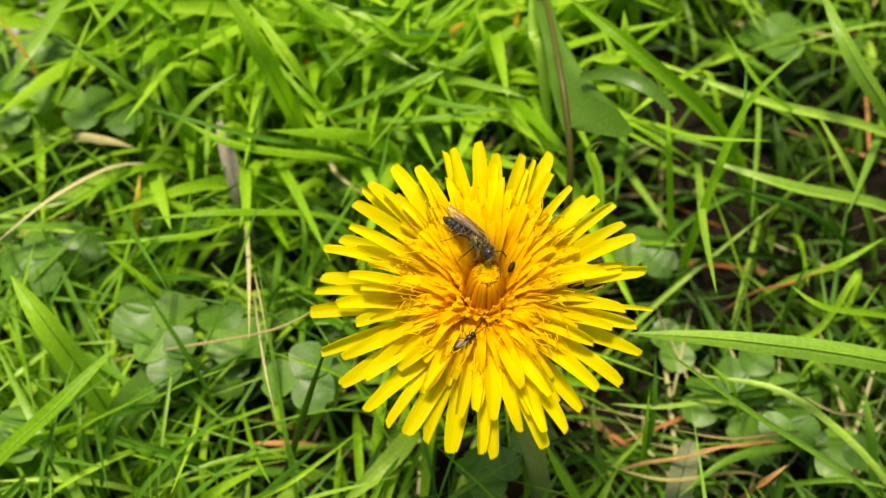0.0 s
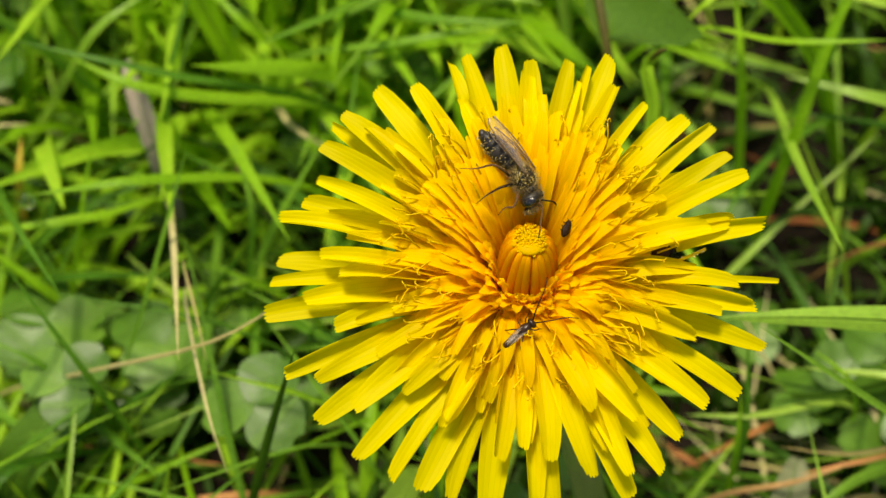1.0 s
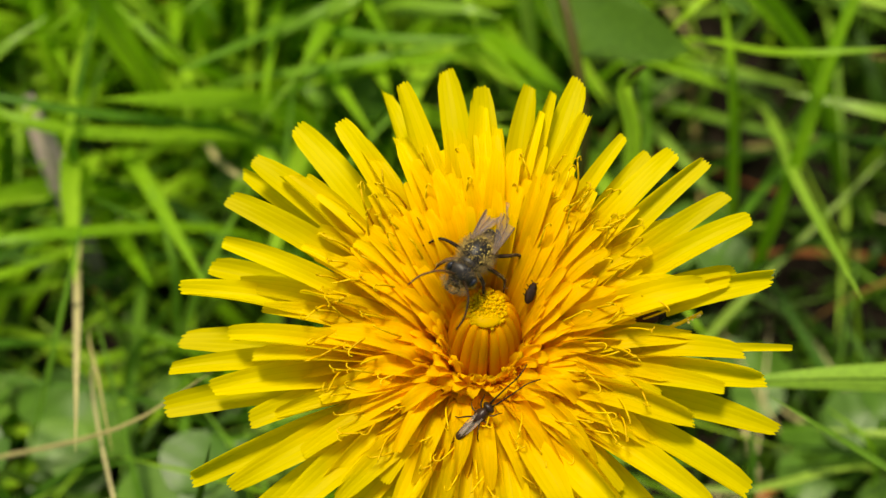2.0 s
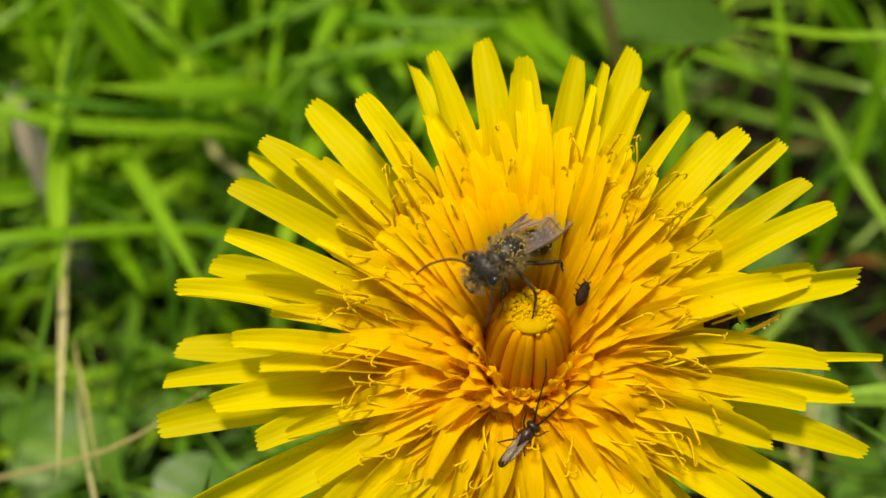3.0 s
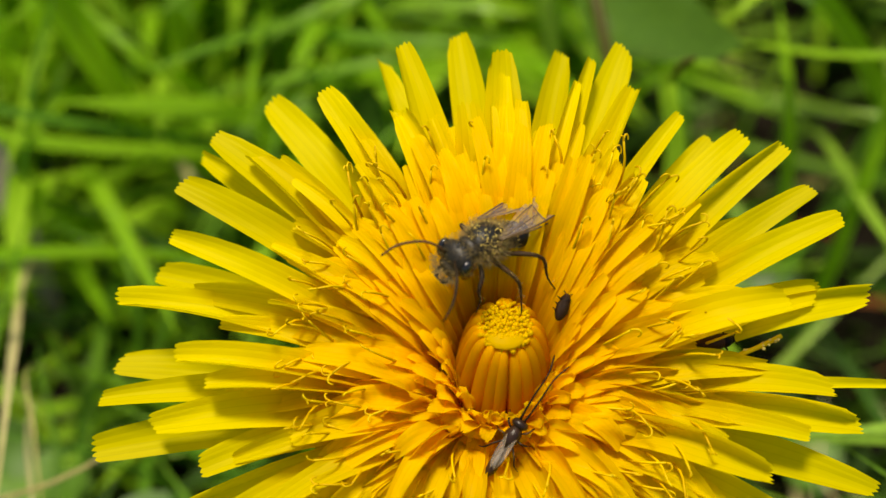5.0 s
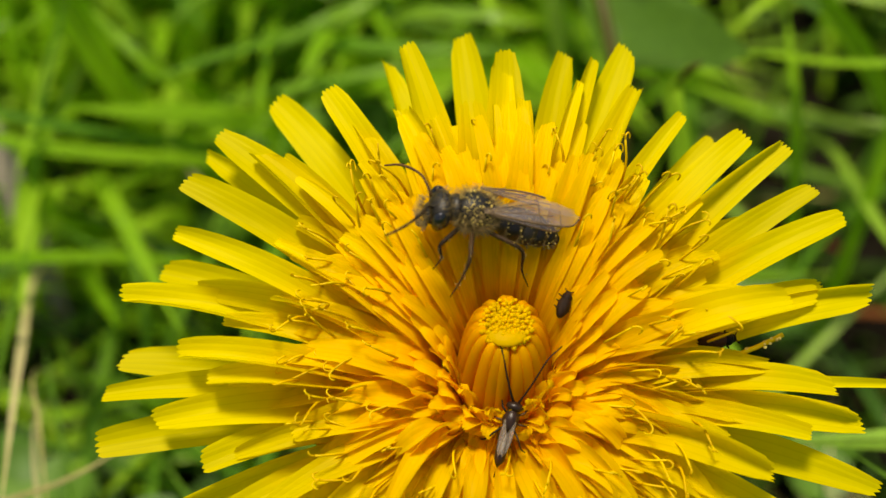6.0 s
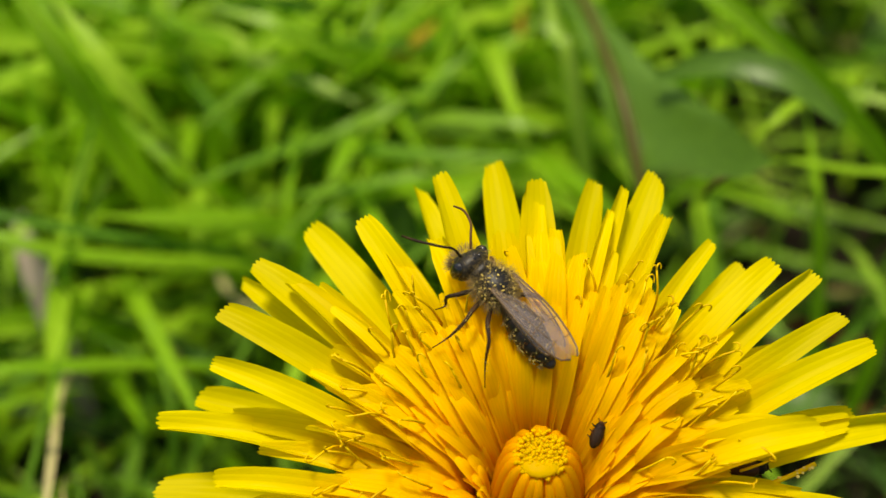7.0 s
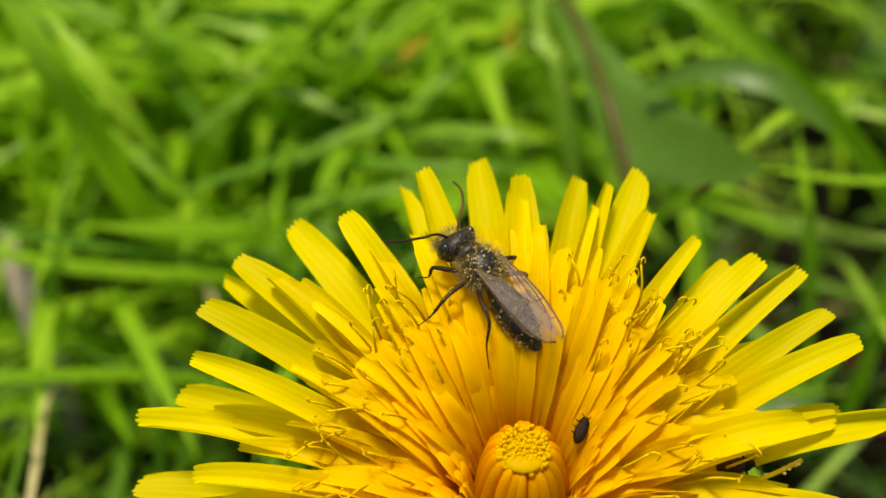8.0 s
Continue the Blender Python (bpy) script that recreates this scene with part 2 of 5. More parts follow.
def join(*geos):
    verts, faces = [], []
    for g in geos:
        k = len(verts)
        verts += list(g[0])
        faces += [tuple(i + k for i in f) for f in g[1]]
    return verts, faces


def spline(points, count):
    """A smooth curve through a few points (Catmull-Rom)."""
    p = [Vector(v) for v in points]
    p = [p[0] * 2 - p[1]] + p + [p[-1] * 2 - p[-2]]
    out, segs = [], len(p) - 3
    for i in range(count + 1):
        s = min(i / count * segs, segs - 1e-6)
        k, u = int(s), s - int(s)
        a, b, c, d = p[k:k + 4]
        out.append(0.5 * (2 * b + (c - a) * u + (2 * a - 5 * b + 4 * c - d) * u * u + (3 * b - a - 3 * c + d) * u ** 3))
    return out


def tube(path, radii, sides=6, close=True):
    """A round limb along a path, with a radius at each point."""
    verts, faces = [], []
    t0 = (path[1] - path[0]).normalized()
    side = t0.cross(Vector((0.31, 0.2, 0.93)))
    if side.length < 1e-4:
        side = t0.cross(Vector((1, 0, 0)))
    side.normalize()
    for i, p in enumerate(path):
        t = (path[min(i + 1, len(path) - 1)] - path[max(i - 1, 0)]).normalized()
        side = (side - t * side.dot(t)).normalized()
        up = t.cross(side)
        r = radii[i] if hasattr(radii, "__len__") else radii
        for k in range(sides):
            a = 2 * math.pi * k / sides
            verts.append(p + (side * math.cos(a) + up * math.sin(a)) * r)
        if i:
            b = (i - 1) * sides
            faces += [(b + k, b + (k + 1) % sides, b + sides + (k + 1) % sides, b + sides + k) for k in range(sides)]
    if close:
        faces.append(tuple(range(sides - 1, -1, -1)))
        faces.append(tuple(range(len(verts) - sides, len(verts))))
    return verts, faces


def egg(centre, radii, rings=10, sides=14, turn=None, taper=0.0, lump=0.0):
    """A rounded body part; taper narrows it towards +x, lump roughens it."""
    verts, faces = [], []
    c = Vector(centre)
    for i in range(rings + 1):
        a = math.pi * i / rings
        x, r = math.cos(a), math.sin(a)
        for k in range(sides):
            b = 2 * math.pi * k / sides
            v = Vector((x, r * math.cos(b), r * math.sin(b)))
            s = 1 - taper * x
            v = Vector((v.x * radii[0], v.y * radii[1] * s, v.z * radii[2] * s))
            if lump:
                v *= 1 + lump * noise.noise(v / max(radii) * 2.2)
            verts.append(c + (turn @ v if turn else v))
        if i:
            o = (i - 1) * sides
            faces += [(o + k, o + sides + k, o + sides + (k + 1) % sides, o + (k + 1) % sides) for k in range(sides)]
    return verts, faces


def strip(path, width, up, fold=0.18, cols=2, tip=0.0, profile=None, twist=0.0):
    """A blade: a creased ribbon along a path, wide as the profile says."""
    verts, faces, across = [], [], []
    n = len(path) - 1
    for i, p in enumerate(path):
        s = i / n
        t = (path[min(i + 1, n)] - path[max(i - 1, 0)]).normalized()
        side = t.cross(up)
        side = side.normalized() if side.length > 1e-6 else Vector((1, 0, 0))
        nor = side.cross(t)
        if twist:
            q = Matrix.Rotation(twist * s, 3, t)
            side, nor = q @ side, q @ nor
        w = width * (profile(s) if profile else 1)
        for k in range(cols + 1):
            u = 2 * k / cols - 1
            verts.append(p + side * (u * w / 2) + nor * (abs(u) * w * fold))
            across.append((u + 1) / 2)
        if i:
            b = (i - 1) * (cols + 1)
            faces += [(b + k, b + k + 1, b + cols + 2 + k, b + cols + 1 + k) for k in range(cols)]
    return verts, faces, {"across": across}


# ---- ground ----
def rough_ground():
    """The soil: finely lumpy near the flower, one sheet out to the horizon."""
    verts, faces = [], []
    steps = [-60.0, -12.0, -3.0, -1.0, -0.45] + [-0.3 + 0.0075 * i for i in range(81)] + [0.45, 1.0, 3.0, 12.0, 60.0]
    n = len(steps)
    for y in steps:
        for x in steps:
            near = max(0.0, 1 - max(abs(x), abs(y)) / 0.5)
            z = SOIL + near * 0.005 * noise.noise(Vector((x * 45, y * 45, 0.3))) + near * 0.002 * noise.noise(Vector((x * 160, y * 160, 2.0)))
            verts.append((x, y + 0.03, z))
    for j in range(n - 1):
        faces += [(j * n + i, j * n + i + 1, (j + 1) * n + i + 1, (j + 1) * n + i) for i in range(n - 1)]
    return verts, faces


ground = tagged(part("ground", rough_ground(), soil_mat), "crumbly soil under the grass, darkened for the shade there", "ground", kind="structure")


# ---- the dandelion ----
FLOWER = Matrix(((0.99997, 0.00000, 0.00775, -0.00080), (0.00245, 0.94871, -0.31614, 0.00398), (-0.00735, 0.31615, 0.94868, 0.05633), (0, 0, 0, 1)))
dandelion = tagged(new("dandelion"), "yellow dandelion in full bloom on a short stem", "flower")
dandelion.matrix_world = FLOWER


def on_head(turn_deg, r, h):
    """A place on the flower head: degrees round its axis, centimetres out and up."""
    a = radians(turn_deg)
    return Vector((r * math.cos(a), r * math.sin(a), h)) * CM


def in_bud(turn_deg, r, h):
    """The same round the bud's axis, which leans back from the foot of the head."""
    a = radians(turn_deg)
    return Vector((r * math.cos(a), r * math.sin(a) - 0.27 + 0.46 * (h + 0.5), h)) * CM


def petal(turn_deg, reach, rise, width, foot=0.34, lift=0.12, knee=0.38, mat=None, roll=0.0, sway=0.0, cup=0.16, depth=-0.5, rows=10, crinkle=0.8, curl=0.0, hug=False):
    """A strap-shaped ray floret: narrow foot, five pleats, a square end with five small teeth; curl rolls one edge in, hug keeps it round the bud."""
    cols = 15
    rng = random.random
    base, end = in_bud(turn_deg - sway, foot, depth), on_head(turn_deg, reach, rise)
    mid = on_head(turn_deg - sway * 0.7, foot + (reach - foot) * knee, rise + lift) + Vector((0, -0.12 * max(0.0, 1.2 - reach) * CM, 0))
    if hug:
        mid, end = in_bud(turn_deg, (foot + reach) * 0.5, (depth + rise) * 0.5), in_bud(turn_deg, reach, rise)
    verts, faces, along, across = [], [], [], []
    ph, wav = rng() * 6, 0.1 * min(width, 0.2) * CM * (0.5 + rng())
    bend, notch = (rng() - 0.5) * 0.16 * width * CM, [(rng() - 0.5) * 0.07 * width * CM for _ in range(cols + 1)]
    slant, short, blunt = (rng() - 0.5) * 0.3 * width * CM, 0.12 + 0.16 * rng(), 0.3 + 0.22 * rng()
    lean = radians(roll)
    tip_bend, keel = (rng() - 0.6) * 0.5 * width * CM, rng() * 0.14
    for i in range(rows + 1):
        s = i / rows
        p = base * (1 - s) ** 2 + mid * 2 * s * (1 - s) + end * s * s
        t = ((mid - base) * (1 - s) + (end - mid) * s).normalized()
        out = Vector((-math.sin(radians(turn_deg)), math.cos(radians(turn_deg)), 0))
        side = (out - t * out.dot(t)).normalized()
        nor = t.cross(side)
        side, nor = side * math.cos(lean * s) + nor * math.sin(lean * s), nor * math.cos(lean * s) - side * math.sin(lean * s)
        w = 1.02 * width * CM * (0.36 + 0.64 * min(1, s / 0.55) ** 0.8) * (1 - blunt * max(0, (s - 0.55) / 0.45) ** 2.2)
        for k in range(cols + 1):
            u = 2 * k / cols - 1
            rib = 0.005 * width * CM * min(1, s * 3) * math.cos((u + 1) * 5 * math.pi)
            edge = max(0.0, u * (1 if curl >= 0 else -1) - 0.1) / 0.9 * abs(curl)
            q = p + side * (u * w / 2 * (1 + 0.05 * math.sin(ph + 9 * s)) * (1 - 0.45 * edge * abs(u)) + bend * math.sin(3.1 * s)) + nor * (cup * w * u * u + keel * w * abs(u) + edge * edge * w * 0.5 + tip_bend * max(0, s - 0.72) ** 2 * 12 - rib + crinkle * wav * (math.sin(ph + 5 * s + u) + 0.5 * math.sin(2 * ph + 13 * s - 2.4 * u)))
            if i == rows:
                q += t * ((-0.05 if k % 3 == 0 else 0.03) * width * CM - abs(u) ** 4 * short * width * CM + notch[k] + slant * u)
            verts.append(q)
            along.append(s * reach / 2.2)
            across.append((u + 1) / 2)
        if i:
            b = (i - 1) * (cols + 1)
            faces += [(b + k, b + k + 1, b + cols + 2 + k, b + cols + 1 + k) for k in range(cols)]
    ob = part("petal", (verts, faces, {"along": along, "across": across}), mat or yellow, dandelion)
    return ob


# The outermost rays: degrees round the head, reach, height of the tip, width (cm).
RIM_RIGHT = [(320.7, 2.04, -0.00, 0.22), (327.8, 2.24, -0.15, 0.24), (340.6, 2.27, -0.27, 0.22), (349.4, 2.09, -0.09, 0.22), (353.9, 1.89, 0.02, 0.19), (356.1, 2.26, -0.14, 0.07), (9.7, 2.15, -0.13, 0.22), (13.1, 1.92, -0.22, 0.18), (21.6, 2.07, 0.09, 0.21), (28.0, 2.00, 0.09, 0.16), (36.3, 2.00, 0.08, 0.19), (42.4, 1.88, 0.04, 0.17), (46.5, 1.80, -0.18, 0.17)]
RIM_TOP = [(63.9, 1.72, 0.03, 0.18), (68.5, 2.00, -0.05, 0.20), (73.6, 1.78, 0.07, 0.13), (78.9, 1.84, -0.07, 0.19), (90.6, 1.74, 0.10, 0.21), (98.0, 2.00, -0.19, 0.22), (109.4, 1.85, 0.16, 0.21), (111.9, 1.97, -0.30, 0.18), (125.7, 1.81, 0.15, 0.18), (123.5, 1.74, -0.12, 0.18), (132.6, 2.09, -0.20, 0.22)]
RIM_LEFT = [(144.6, 2.07, 0.07, 0.20), (146.9, 2.15, -0.22, 0.17), (154.0, 2.06, 0.10, 0.19), (163.2, 1.95, 0.24, 0.15), (166.6, 2.10, -0.30, 0.18), (173.0, 2.24, -0.09, 0.21), (181.8, 2.24, -0.35, 0.20), (187.8, 2.29, -0.06, 0.14), (193.9, 2.40, -0.27, 0.22), (207.0, 2.40, -0.33, 0.22), (212.1, 2.17, -0.21, 0.20), (219.7, 2.37, -0.29, 0.22)]
RIM_LOW = [(231.6, 2.34, -0.28, 0.22), (240.2, 2.31, -0.29, 0.22), (247.1, 2.27, -0.32, 0.24), (254.2, 2.26, -0.40, 0.25), (263.0, 2.30, -0.40, 0.25), (273.2, 2.26, -0.40, 0.24), (277.9, 2.31, -0.40, 0.25), (288.0, 2.03, -0.08, 0.22), (294.7, 2.31, -0.37, 0.22), (296.5, 2.11, -0.13, 0.23), (303.3, 2.24, -0.20, 0.23), (312.2, 2.10, -0.35, 0.23)]
# Rays of the next layer whose ends stand free.
SECOND = [(9.1, 1.58, 0.28, 0.19), (99.0, 1.41, 0.18, 0.20), (115.0, 1.42, 0.30, 0.19), (143.5, 1.80, 0.12, 0.20), (183.0, 1.83, 0.20, 0.18), (188.4, 1.66, 0.14, 0.18), (193.1, 2.02, -0.02, 0.20), (223.0, 2.04, -0.07, 0.22), (263.2, 1.81, -0.10, 0.21), (269.8, 1.70, -0.10, 0.18), (293.5, 1.49, 0.15, 0.20), (304.7, 1.72, 0.10, 0.22), (334.7, 1.63, 0.04, 0.21)]
for ring in (RIM_TOP, RIM_LEFT, RIM_LOW, RIM_RIGHT, SECOND):
    for a, r, h, w in ring:
        petal(a, r, h, w * (1.1 if w > 0.1 else 1.0), foot=0.38, lift=0.02 + 0.12 * random.random(), knee=0.42, roll=random.uniform(-9, 9), sway=random.uniform(-3, 3), cup=random.uniform(0.02, 0.22), rows=14, curl=random.choice((0, 0, 0, 0, 0.5, -0.5, 1.0, -1.0)))


def ring_of(count, reach, rise, width, foot, lift, mat, spread, wild, tilt=0.2, depth=-0.5):
    """A whorl of florets, uneven in length, width, lie and twist."""
    for i in range(count):
        a = 360 * (i + random.uniform(-0.5, 0.5)) / count
        up = math.sin(radians(a))
        back = max(0.0, up) if reach < 0.9 else 0.0
        inner = reach < 1.1
        petal(a, reach * random.uniform(1 - spread, 1 + spread) * (1 - 0.06 * up) + 0.38 * back, rise + 0.1 * back + tilt * up + random.uniform(-0.07, 0.07), width * random.uniform(0.75, 1.2) * (1 - 0.22 * up) * (1 + (0.16 + 0.34 * max(0.0, up) if inner else 0.0)),
              foot=foot, lift=lift * random.uniform(0.5, 1.3), knee=0.36, mat=mat, roll=random.uniform(-wild, wild) * (1 - (0.7 if inner else 0.5) * up),
              sway=random.uniform(-1, 1) * (3 + 5 * min(1.0, reach)), cup=random.uniform(0.0, 0.09) if inner else random.uniform(0.02, 0.24), depth=depth, rows=11,
              crinkle=random.uniform(0.3, 0.6 + 0.7 * min(1.2, reach)), curl=random.choice((0, 0, 0, 0.6, -0.6, 1.0)) * (0.25 if inner and up > 0 else 1.0))


ring_of(20, 1.68, -0.04, 0.17, 0.38, 0.18, yellow, 0.1, 20, 0.14)
ring_of(34, 1.44, 0.03, 0.165, 0.36, 0.2, yellow, 0.14, 24, 0.22)
ring_of(42, 1.24, 0.05, 0.15, 0.34, 0.2, yellow, 0.16, 26, 0.26, -0.4)
ring_of(44, 1.04, 0.05, 0.13, 0.32, 0.18, yellow_inner, 0.18, 24, 0.28, -0.34)
ring_of(46, 0.84, 0.03, 0.115, 0.33, 0.14, yellow_inner, 0.19, 24, 0.27, -0.3)
ring_of(58, 0.64, 0.03, 0.1, 0.32, 0.1, yellow_inner, 0.18, 20, 0.24, -0.28)
ring_of(58, 0.47, 0.1, 0.078, 0.27, 0.05, yellow_inner, 0.14, 14, 0.16, -0.28)
ring_of(54, 0.36, 0.1, 0.066, 0.25, 0.0, yellow_inner, 0.1, 10, 0.08, -0.32)


for i in range(64):
    petal(i * 137.5, random.uniform(0.28, 0.36), random.uniform(-0.36, -0.1), random.uniform(0.06, 0.085), foot=0.25 + 0.001 * i, mat=yellow_inner, roll=random.uniform(-12, 12), cup=random.uniform(0.05, 0.25), depth=-0.5, rows=9, crinkle=0.5, hug=True)
for i in range(44):
    a = -50 + 280 * (i + random.random()) / 44
    petal(a, random.uniform(0.27, 0.34), random.uniform(-0.14, 0.03), random.uniform(0.05, 0.075), foot=0.275, mat=yellow_inner, roll=random.uniform(-12, 12), cup=random.uniform(0.0, 0.15), depth=-0.45, rows=9, crinkle=0.5, hug=True)
for i in range(34):
    a = random.uniform(185, 355)
    petal(a, random.uniform(0.65, 1.35), random.uniform(-0.2, 0.02), random.uniform(0.11, 0.17), foot=0.34, lift=random.uniform(0.12, 0.28), knee=0.36, mat=random.choice((yellow, yellow_inner)), roll=random.uniform(-34, 34),
          sway=random.uniform(-16, 16), cup=random.uniform(0.0, 0.3), depth=-0.36, rows=12, crinkle=random.uniform(1.2, 2.6), curl=random.choice((0, 0.8, -0.8)))


def floret_bed():
    """The crowded floret tubes under the rays, as one lumpy dish that tips forward with the head."""
    rim = [(0.0, -0.2), (0.3, -0.14), (0.5, -0.1), (0.75, -0.09), (1.0, -0.12), (1.15, -0.2), (1.2, -0.33), (1.0, -0.5), (0.6, -0.75), (0.35, -0.95)]
    verts, faces, n = [], [], 60
    for j, (r, h) in enumerate(rim):
        for k in range(n):
            a = 360 * k / n
            bump = 0.035 * math.sin(k * 2.1 + j) * min(1.0, r * 2)
            verts.append(on_head(a, r + bump, h + 0.22 * math.sin(radians(a)) * r + bump))
        if j:
            b = (j - 1) * n
            faces += [(b + k, b + (k + 1) % n, b + n + (k + 1) % n, b + n + k) for k in range(n)]
    along = [0.1 + 0.12 * min(1.0, rim[i // n][0]) for i in range(len(verts))]
    return verts, faces, {"along": along, "across": [0.0] * len(along)}


part("floret_bed", floret_bed(), yellow_inner, dandelion, "crowded orange floret tubes")

# the receptacle and its green bracts
part("receptacle", egg((0, 0, -0.95 * CM), (0.5 * CM, 0.5 * CM, 0.42 * CM), 10, 18), bract_mat, dandelion, "green cup under the petals")
for i in range(16):
    a = 360 * (i + random.uniform(-0.2, 0.2)) / 16
    path = [on_head(a, 0.42, -1.2), on_head(a, 0.62, -0.85), on_head(a, 0.95, -0.62), on_head(a, 1.35, -0.55 + random.uniform(-0.2, 0.1))]
    part("bract", strip(spline(path, 8), 0.2 * CM, Vector((0, 0, 1)), 0.1, 2, profile=lambda s: max(0.04, 1 - s ** 2.2)), bract_mat, dandelion)
for i in range(12):
    a = 360 * (i + random.uniform(-0.25, 0.25)) / 12
    path = [on_head(a, 0.42, -1.25), on_head(a, 0.75, -1.35), on_head(a, 1.0, -1.65), on_head(a, 1.05, -2.0)]
    part("bract", strip(spline(path, 7), 0.17 * CM, Vector((math.cos(radians(a)), math.sin(radians(a)), 0.3)), 0.1, 2, profile=lambda s: max(0.04, 1 - s ** 2)), bract_mat, dandelion, "reflexed outer bract")
inv = FLOWER.inverted()
stem_path = [inv @ Vector(v) for v in ((0.0118, -0.0028, SOIL - 0.002), (0.0088, -0.003, 0.012), (0.0042, -0.001, 0.034), FLOWER @ Vector((0, 0, -0.0128)))]
stem_path = spline(stem_path, 14)
part("stem", tube(stem_path, [0.0019 - 0.0004 * i / 14 for i in range(15)], 12), stem_mat, dandelion, "pale green hollow stem with a reddish tinge")

# the closed florets in the middle
bud = part("bud", egg(in_bud(0, 0, -0.115), (0.2 * CM, 0.2 * CM, 0.37 * CM), 12, 20, Matrix.Rotation(radians(-24), 3, "X")), bud_yellow, dandelion, "orange-yellow cone of unopened florets")
for i in range(19):
    a = 360 * i / 19 + random.uniform(-4, 4)
    k, top = random.uniform(0.96, 1.04), random.uniform(-0.02, 0.02)
    path = [in_bud(a, 0.27 * k, -0.6), in_bud(a + 2, 0.246 * k, -0.22), in_bud(a + 3, 0.21 * k, 0.05), in_bud(a + 4, 0.168 * k, 0.185 + top), in_bud(a + 5, 0.122 * k, 0.235 + top)]
    path = spline(path, 11)
    fat = random.uniform(0.036, 0.042) * CM
    geo = tube(path, [fat * w for w in (1.4, 1.36, 1.3, 1.24, 1.18, 1.12, 1.05, 0.98, 0.9, 0.8, 0.66, 0.34)], 8)
    along = [0.12 + 0.5 * (j // 8) / 11 for j in range(len(geo[0]))]
    part("floret", (geo[0], geo[1], {"along": along, "across": [0.0] * len(along)}), bud_yellow, bud)
part("cap", egg(in_bud(0, 0, 0.222), (0.132 * CM, 0.132 * CM, 0.036 * CM), 8, 20, Matrix.Rotation(radians(-24), 3, "X"), lump=0.05), cap_orange, bud, "pale yellow tip of the cone")
for i in range(230):
    a, r = i * 137.5 + random.uniform(-9, 9), 0.144 * math.sqrt((i + 0.5) / 230)
    top = 0.25 + 0.022 * math.cos(r / 0.144 * 1.5) + random.uniform(-0.01, 0.01)
    fat = random.uniform(0.0105, 0.0145) * (1.5 if i > 205 and i % 4 == 0 else 1.0) * CM
    geo = egg(in_bud(a, r, top - 0.01), (fat, fat, fat * random.uniform(1.0, 1.5)), 6, 7, Matrix.Rotation(radians(-24), 3, "X") @ Matrix.Rotation(random.uniform(-0.4, 0.4), 3, "Y"), lump=0.35)
    part("floret_tip", (geo[0], geo[1], {"along": [0.5] * len(geo[0]), "across": [0.0] * len(geo[0])}), cap_orange, bud)


# the styles with their two curled arms
def style(turn_deg, r, h, tall, lean):
    p0 = on_head(turn_deg, r - 0.05, h - 0.3)
    p1 = on_head(turn_deg + lean * 0.4, r + 0.08, h)
    p2 = on_head(turn_deg + lean, r + 0.18, h + tall)
    stalk = spline([p0, p1, p2], 6)
    geos = [tube(stalk, [0.009 * CM, 0.009 * CM, 0.0085 * CM, 0.008 * CM, 0.0075 * CM, 0.007 * CM, 0.0065 * CM], 5)]
    d = (p2 - p1).normalized()
    acr = d.cross(Vector((random.uniform(-1, 1), random.uniform(-1, 1), 0.4))).normalized()
    split = random.random()
    for sgn in (1, -1) if split > 0.55 else (1,):
        arm, R, curl = [], random.uniform(0.022, 0.042) * CM, random.uniform(1.6, 3.7)
        for j in range(11):
            b = j / 10 * curl
            shrink = 1 - 0.25 * j / 10
            arm.append(p2 + acr * sgn * R * (1 - math.cos(b)) * shrink + d * R * math.sin(b) * 1.4 * shrink)
        geos.append(tube(arm, [0.0065 * CM * (1 - 0.3 * j / 10) for j in range(11)], 5))
    part("style", join(*geos), style_mat, dandelion)


for i in range(150):
    a = i * 137.508
    if 72 < a % 360 < 120 and i % 4 or a % 360 > 215 and i % 3 == 0:
        continue
    up = math.sin(radians(a))
    r = 0.45 + 0.66 * math.sqrt((i + 1) / 150)
    style(a, r, 0.12 + 0.2 * up + 0.08 * random.random(), random.uniform(0.04, 0.17), random.uniform(-9, 9))


# ---- grass ----
def grass_profile(s):
    """Tip at 0, root at 1."""
    return max(0.03, min(1.0, (s / 0.35) ** 0.7) * (1 - 0.35 * max(0, (s - 0.6) / 0.4)))


def grass_blade(points, width, mat, label):
    """One blade, from its tip to its root in the soil."""
    path = spline(points, 16)
    up = Vector((random.uniform(-0.35, 0.35), random.uniform(-0.7, 0.1), 0.85))
    verts, faces, attrs = strip(path, width, up, random.choice((0.16, 0.3, -0.2)), 4, profile=grass_profile, twist=random.uniform(-0.5, 0.5))
    ob = part("grass_blade", (verts, faces, attrs), mat)
    if width > 0.0018:
        rib = [Vector(verts[i * 5 + 2]) + Vector((0, 0, 0.00008)) for i in range(17)]
        part("midrib", tube(rib, [width * 0.045 * grass_profile(i / 16) for i in range(17)], 5), grass_pale, ob, "paler midrib")
    return tagged(ob, label, "grass blade", group="grass blades round the dandelion")


